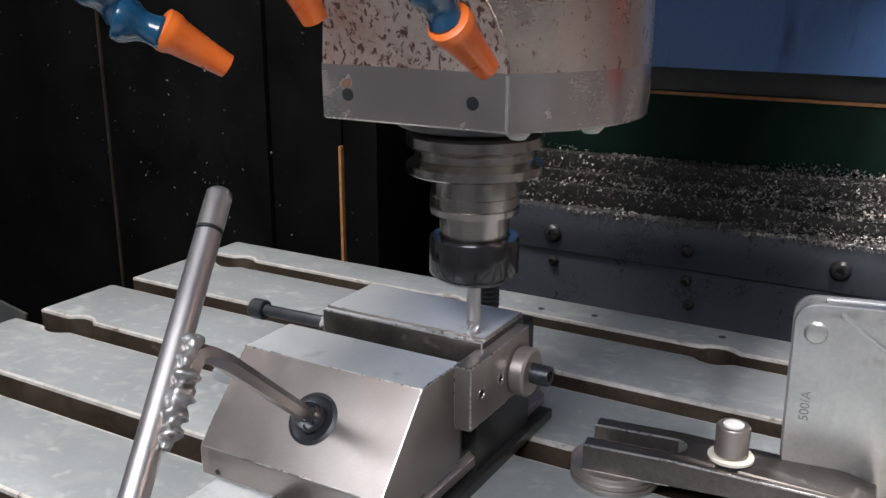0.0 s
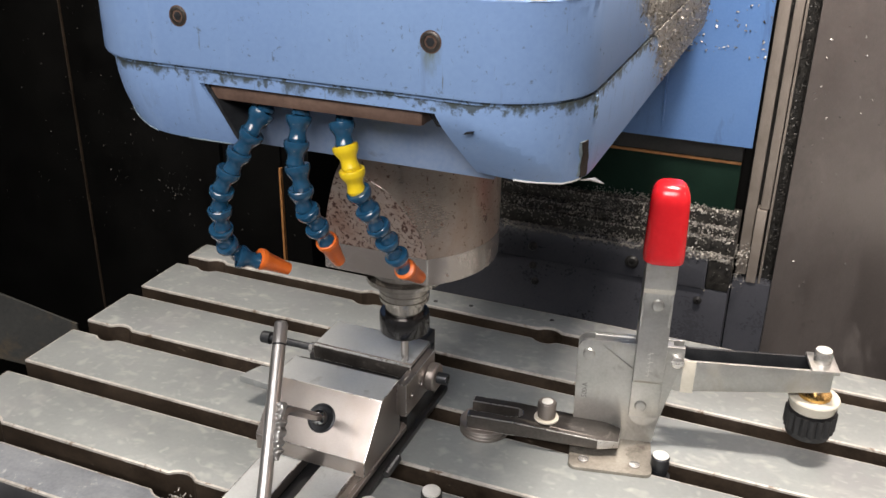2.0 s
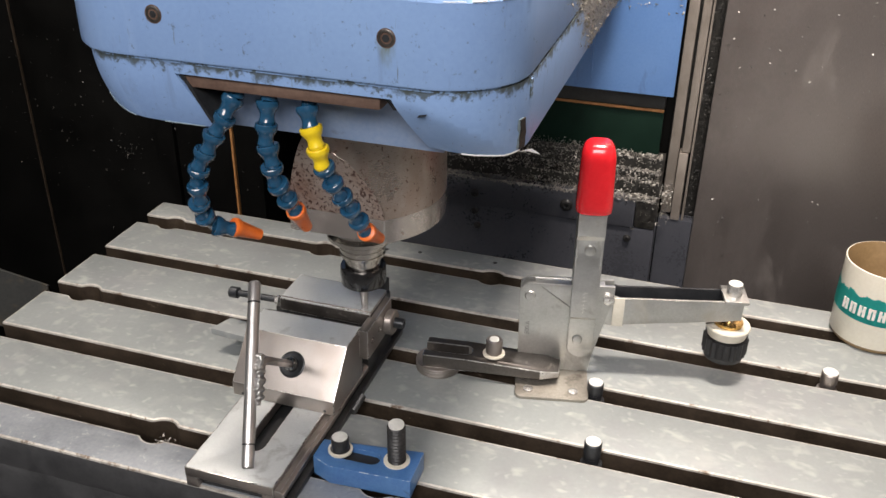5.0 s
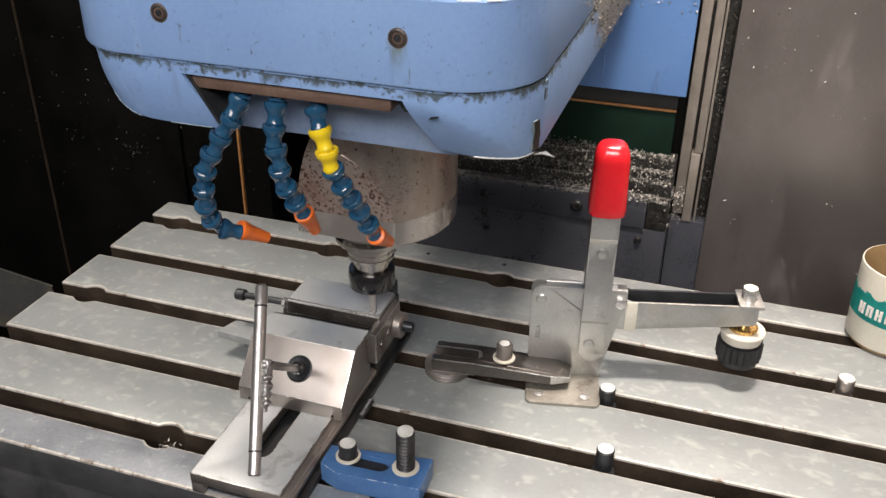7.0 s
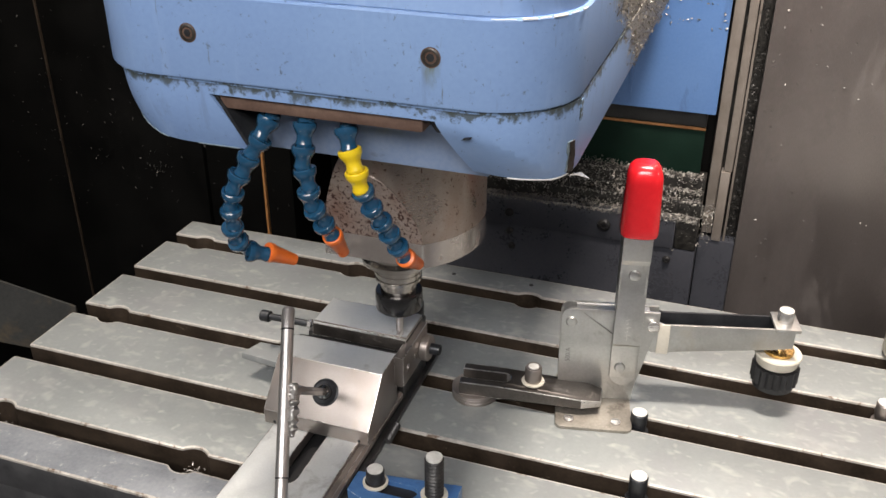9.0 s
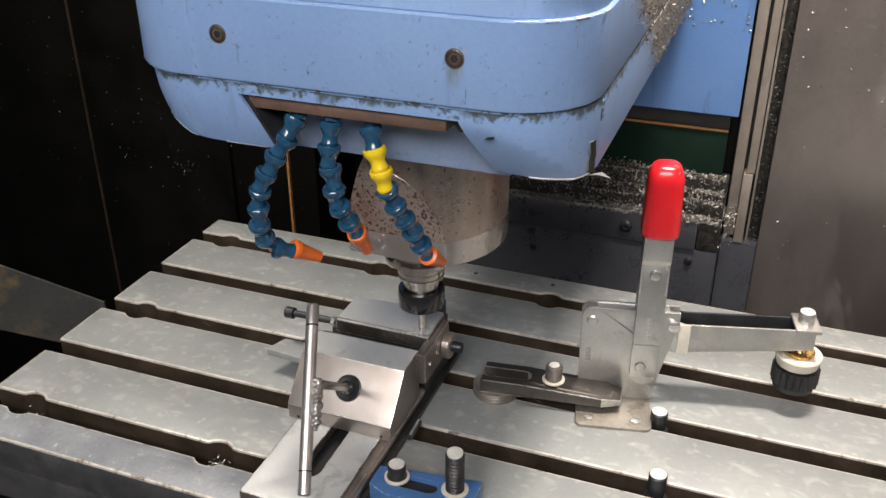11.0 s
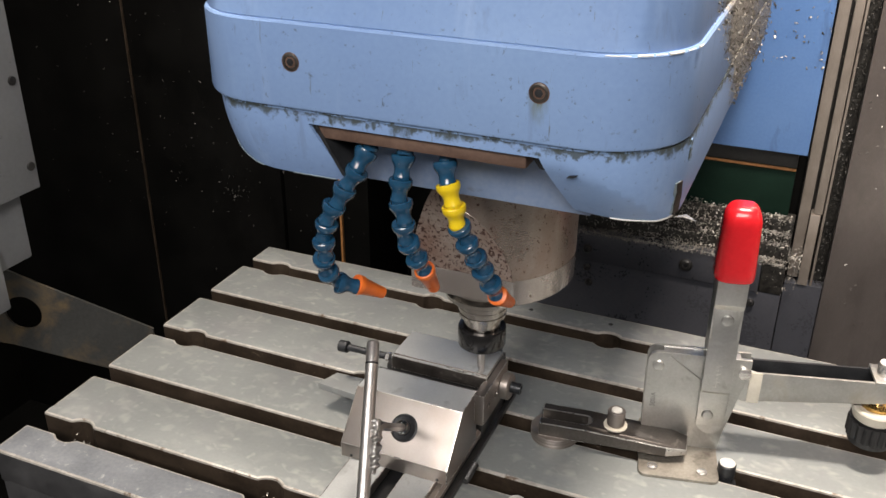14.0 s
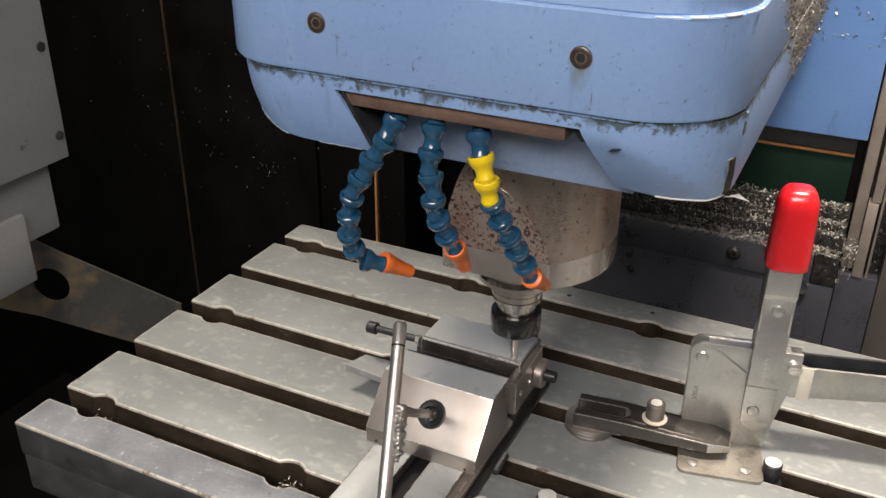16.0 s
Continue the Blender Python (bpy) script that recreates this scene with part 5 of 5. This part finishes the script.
hose([(0.3770, -0.2900, 0.3460), (0.3745, -0.3000, 0.3270), (0.3650, -0.3070, 0.3100), (0.3570, -0.3100, 0.2960), (0.3500, -0.3110, 0.2790), (0.3470, -0.3100, 0.2600), (0.3455, -0.3050, 0.2440), (0.3490, -0.2960, 0.2300), (0.3595, -0.2860, 0.2255)], (0.3700, -0.2690, 0.2100), (), "blue segmented coolant hose curling to an orange nozzle")
hose([(0.4020, -0.2900, 0.3460), (0.4020, -0.3000, 0.3260), (0.4030, -0.3040, 0.3020), (0.4075, -0.3030, 0.2760), (0.4130, -0.2890, 0.2495)], (0.4160, -0.2765, 0.2310), (), "blue segmented coolant hose with an orange nozzle")
hose([(0.4290, -0.2900, 0.3460), (0.4310, -0.2975, 0.3280), (0.4350, -0.2990, 0.3150), (0.4420, -0.2970, 0.2880), (0.4470, -0.2900, 0.2720), (0.4530, -0.2780, 0.2490), (0.4585, -0.2670, 0.2290)], (0.4590, -0.2520, 0.2156), (2, 3), "blue segmented coolant hose with two yellow segments")
# ---- column side: slide cover, bellows, cover box, rail ----
slide = thing("slide_cover", (0.4, 0.29, 0.17), "blue sheet-metal slide cover hanging behind the head", "slide cover")
part("sheet", box(bmesh.new(), 0.11, 0.6375, 0.287, 0.2915, 0.1690, 1.10, 0.0015), M_BLUEPLATE, slide)
part("lower_flange", box(bmesh.new(), 0.11, 0.6370, 0.2918, 0.3000, 0.1695, 0.1760, 0.001), M_BLUEPLATE, slide)
part("gusset", prism(bmesh.new(), [(0.2868, 0.1800), (0.2868, 0.42), (0.2600, 0.42)], "x", 0.5330, 0.5360, 0.0008), M_BLUEPLATE, slide, "folded gusset beside the head")
bel = thing("bellows_cover", (0.3, 0.31, 0.10), "dark green way bellows below an orange strip", "way cover")
part("cloth", box(bmesh.new(), 0.11, 0.628, 0.300, 0.308, 0.085, 0.1480, 0.001), M_GREEN, bel)
part("edge_strip", box(bmesh.new(), 0.11, 0.628, 0.2975, 0.3005, 0.1445, 0.1475, 0.0005), M_RUSTLINE, bel, "thin orange edge strip")
part("top_bar", box(bmesh.new(), 0.11, 0.628, 0.300, 0.312, 0.1480, 0.22, 0.001), M_BACKCOVER, bel, "black bar above the bellows")
way_c = thing("way_cover", (0.3, 0.28, -0.2), "black stepped way cover heaped with metal chips", "way cover")
part("box", box(bmesh.new(), 0.20, 0.637, 0.2655, 0.31, -0.45, -0.0035, 0.0012), M_BOX, way_c)
fp = part("front_plate", box(bmesh.new(), 0.20, 0.610, 0.2625, 0.300, -0.0030, 0.0390, 0.0015), M_BOX, way_c)
part("end_block", box(bmesh.new(), 0.6105, 0.637, 0.2645, 0.300, -0.0030, 0.0400, 0.002), M_CAKE, way_c)
for z0, z1, y in ((0.0385, 0.0590, 0.2740), (0.0585, 0.0700, 0.2810), (0.0695, 0.0860, 0.2880)):
    part("step", box(bmesh.new(), 0.20, 0.637, y, 0.312, z0, z1, 0.0015), M_CAKE, way_c, "step caked with chips")


def box_screw(x, z, y=0.2625, r=0.0085):
    s = part("button_screw", lathe(bmesh.new(), [(r, 0), (r * 0.95, 0.002), (r * 0.7, 0.0038), (r * 0.38, 0.0042), (r * 0.34, 0.002)], 24, aim((x, y, z), (x, -1, z))), M_DARKSTEEL, fp)


box_screw(0.5215, 0.0165)
box_screw(0.3965, 0.0145, r=0.006)
box_screw(0.270, 0.0135)
for x, z in ((0.3970, -0.0135), (0.6040, -0.0200), (0.4010, -0.035), (0.270, -0.014)):
    box_screw(x, z, 0.2655, 0.0050)
rl = thing("column_rail", (0.66, 0.315, 0), "dull grey vertical rail beside a chip-filled gap", "guide rail")
part("upper_rail", box(bmesh.new(), 0.6560, 0.6660, 0.312, 0.330, 0.0900, 0.95, 0.001), M_RAIL, rl)
part("lower_rail", box(bmesh.new(), 0.6530, 0.6645, 0.310, 0.330, -0.006, 0.0890, 0.001), M_RAIL, rl)
part("rail_back", box(bmesh.new(), 0.6380, 0.6830, 0.3300, 0.345, -0.006, 0.95, 0.001), M_CAKE, rl, "dark gap filled with oily chips")
# Made-up filler, coloured dark where only darkness shows below the rail.
part("foot", box(bmesh.new(), 0.6380, 0.6825, 0.3120, 0.345, -0.48, -0.0065, 0.001), M_BOX, rl, "dark filler block below the rail")
part("rail_side", box(bmesh.new(), 0.6395, 0.6520, 0.3180, 0.330, 0.0, 0.95, 0.001), M_RAIL, rl)
part("rail_edge", box(bmesh.new(), 0.6672, 0.6700, 0.3120, 0.330, -0.006, 0.95, 0.0006), M_RAIL, rl)

# ---- left side: grey panel and guard sheet ----
gp2 = thing("side_door_panel", (-0.11, -0.35, 0.16), "scuffed grey sheet panel with two screws", "panel")
part("sheet", box(bmesh.new(), -0.125, -0.100, -0.54, -0.1320, 0.1660, 1.18, 0.002), M_GREYPANEL, gp2)
for y, z in ((-0.142, 0.283), (-0.140, 0.192)):
    part("screw", lathe(bmesh.new(), [(0.005, 0), (0.0046, 0.002), (0.002, 0.0024)], 18, aim((-0.1005, y, z), (1, y, z))), M_DARKSTEEL, gp2)
gp3 = thing("door_track", (-0.13, -0.35, 0.0), "grey door track with flaking paint", "panel")
part("track", box(bmesh.new(), -0.16, -0.112, -0.54, -0.1500, 0.0900, 0.1655, 0.003), M_GREYPANEL, gp3)
part("lower_track", box(bmesh.new(), -0.155, -0.106, -0.54, -0.1950, 0.05, 0.125, 0.003), M_GREYPANEL, gp3)
# guard sheet with a round hole
guard = thing("guard_sheet", (-0.05, -0.12, -0.2), "dull steel guard sheet with a round hole beside the table", "guard")
d = Vector((0.142, 0.053, 0)).normalized()
gpts = [(-0.27, 0.010), (-0.02, -0.030), (0.146, -0.075), (0.146, -0.004), (0.02, 0.052), (-0.05, 0.086), (-0.27, 0.086)]
t = bmesh.new()
o1 = [t.verts.new((x, 0, z)) for x, z in gpts]
h1 = [t.verts.new((x, 0, z)) for x, z in arc(0.0, 0.012, 0.021, 0, 345, 23)]
es = [t.edges.new((l[i], l[(i + 1) % len(l)])) for l in (o1, h1) for i in range(len(l))]
bmesh.ops.triangle_fill(t, edges=es, use_beauty=True)
bmesh.ops.solidify(t, geom=t.faces[:], thickness=0.003)
bmesh.ops.recalc_face_normals(t, faces=t.faces)
gs = bmesh.new()
merge(gs, t, Matrix.Translation((-0.146, -0.148, 0)) @ Matrix.Rotation(math.atan2(d.y, d.x), 4, "Z"))
part("sheet", gs, M_GUARD, guard)


# ---- chips ----
def chips(name, count, place, size, seed, label, material=None):
    """Small curled cuttings scattered by place(rng), which gives a point and its outward normal."""
    rng = random.Random(seed)
    verts, faces = [], []
    for _ in range(count):
        p, nrm = place(rng)
        q = Vector(nrm).to_track_quat("Z", "Y").to_matrix() @ Euler((rng.uniform(-0.7, 0.7), rng.uniform(-0.7, 0.7), rng.uniform(0, 6.3))).to_matrix()
        ln, wd, cu = rng.uniform(*size), rng.uniform(0.25, 0.6), rng.uniform(0.1, 0.5)
        i0 = len(verts)
        for k in range(4):
            s = k / 3 - 0.5
            for side in (-0.5, 0.5):
                verts.append(Vector(p) + q @ Vector((s * ln, side * wd * ln * (1 - 0.5 * abs(s)), ln * cu * (0.25 - s * s) * 2 + ln * 0.05 * side)))
        for k in range(3):
            a = i0 + 2 * k
            faces.append((a, a + 1, a + 3, a + 2))
    me = bpy.data.meshes.new(name)
    me.from_pydata([tuple(v) for v in verts], [], faces)
    me.materials.append(material or M_CHIP)
    return tagged(new(name, me), label, "metal chips", kind="stuff")


def on_steps(rng):
    x = 0.205 + 0.43 * rng.random() ** 0.65
    y, z = rng.choice(((0.268, 0.0395), (0.268, 0.0395), (0.2775, 0.0595), (0.2845, 0.0705), (0.2940, 0.0865)))
    heap = 0.014 * max(0, noise.noise((x * 11, y * 40, 1.5)) + 0.12) + 0.0015
    if rng.random() < 0.35:
        return (x, y - 0.0068 - 0.0008 * rng.random(), z - rng.random() ** 2 * (0.004 if z < 0.05 else 0.013)), (0, -1, 0.3)
    return (x, y + rng.uniform(-0.0068, 0.006), z + rng.random() ** 1.5 * heap), (0, -0.3, 1)


chips("metal_chips", 6500, on_steps, (0.0008, 0.0036), 11, "silvery milling chips heaped on the stepped cover")


def in_corner(rng):
    return (rng.uniform(0.600, 0.652), rng.uniform(0.262, 0.312), 0.040 - 0.05 * rng.random() ** 2 + 0.004), (0, -0.7, 0.7)


chips("metal_chips", 420, in_corner, (0.0012, 0.004), 12, "silvery chips piled at the foot of the rail")


def on_gap(rng):
    return (rng.uniform(0.6700, 0.6825), rng.uniform(0.312, 0.328), rng.uniform(-0.01, 0.45)), (-0.3, -1, 0)


chips("metal_chips", 900, on_gap, (0.0010, 0.0032), 13, "oily chips clinging in the gap beside the rail", M_CAKE)


def on_panel(rng):
    return (0.69 + 0.4 * rng.random() ** 1.3, 0.3045, rng.uniform(-0.05, 0.5)), (0, -1, 0)


chips("metal_chips", 230, on_panel, (0.0010, 0.0036), 14, "scattered chips stuck to the steel back panel")


def on_head_side(rng):
    z = 0.312 + 0.25 * rng.random()
    edge = -0.02 - 1.6 * min(z - 0.310, 0.105)
    y = edge + rng.gauss(0, 0.015) + (0.25 - edge) * rng.random() ** 1.4
    return (HX1 + (0.0004 if z < 0.414 else -0.002 - 0.006 * (z - 0.414)), max(y, -0.245), z), (1, 0, 0)


chips("metal_chips", 3200, on_head_side, (0.0010, 0.0042), 15, "chips stuck to the side of the head")


def on_slide(rng):
    return (rng.uniform(0.545, 0.637), 0.2865, 0.27 + 0.18 * rng.random() ** 1.2), (0, -1, 0)


chips("metal_chips", 170, on_slide, (0.0014, 0.0046), 16, "chips stuck to the blue slide cover")


def on_wall(rng):
    if rng.random() < 0.3:
        return (rng.gauss(-0.21, 0.07), 0.2125, rng.gauss(0.10, 0.09)), (0, -1, 0)
    if rng.random() < 0.2:
        return (rng.gauss(-0.105, 0.014), 0.2120, rng.gauss(0.031, 0.010)), (0, -1, 0)
    return (rng.uniform(-0.45, 0.10), 0.2125, rng.uniform(-0.05, 0.42)), (0, -1, 0)


chips("metal_chips", 270, on_wall, (0.0010, 0.0036), 17, "a few chips stuck to the black back wall", M_CHIPDULL)


def on_cut(rng):
    return (rng.uniform(0.372, 0.4115), -0.1530 + rng.uniform(-0.0015, 0.0012), 0.0778 + 0.0008 * rng.random()), (0, -0.5, 1)


chips("metal_chips", 60, on_cut, (0.0006, 0.0022), 20, "bright burrs along the milled edge of the workpiece")


def in_bites(rng):
    hx, k = rng.choice(((0.257, 4), (0.257, 4), (0.048, 4)))
    a, rr = rng.uniform(0, 6.28), 0.013 * math.sqrt(rng.random())
    return (hx + rr * math.cos(a), FRONT[k] - GAP / 2 + rr * math.sin(a), -0.033 + rng.random() * 0.022), (0, 0, 1)


chips("metal_chips", 110, in_bites, (0.0015, 0.0050), 18, "curled chips lying in the slot openings")


def in_slots(rng):
    k = rng.randrange(5)
    return (rng.uniform(0.0, 1.0), FRONT[k] - GAP * rng.uniform(0.1, 0.9), -0.0335 + 0.003 * rng.random()), (0, 0, 1)


chips("metal_chips", 500, in_slots, (0.0010, 0.0030), 19, "dull chips lying on the slot floors", M_CAKE)
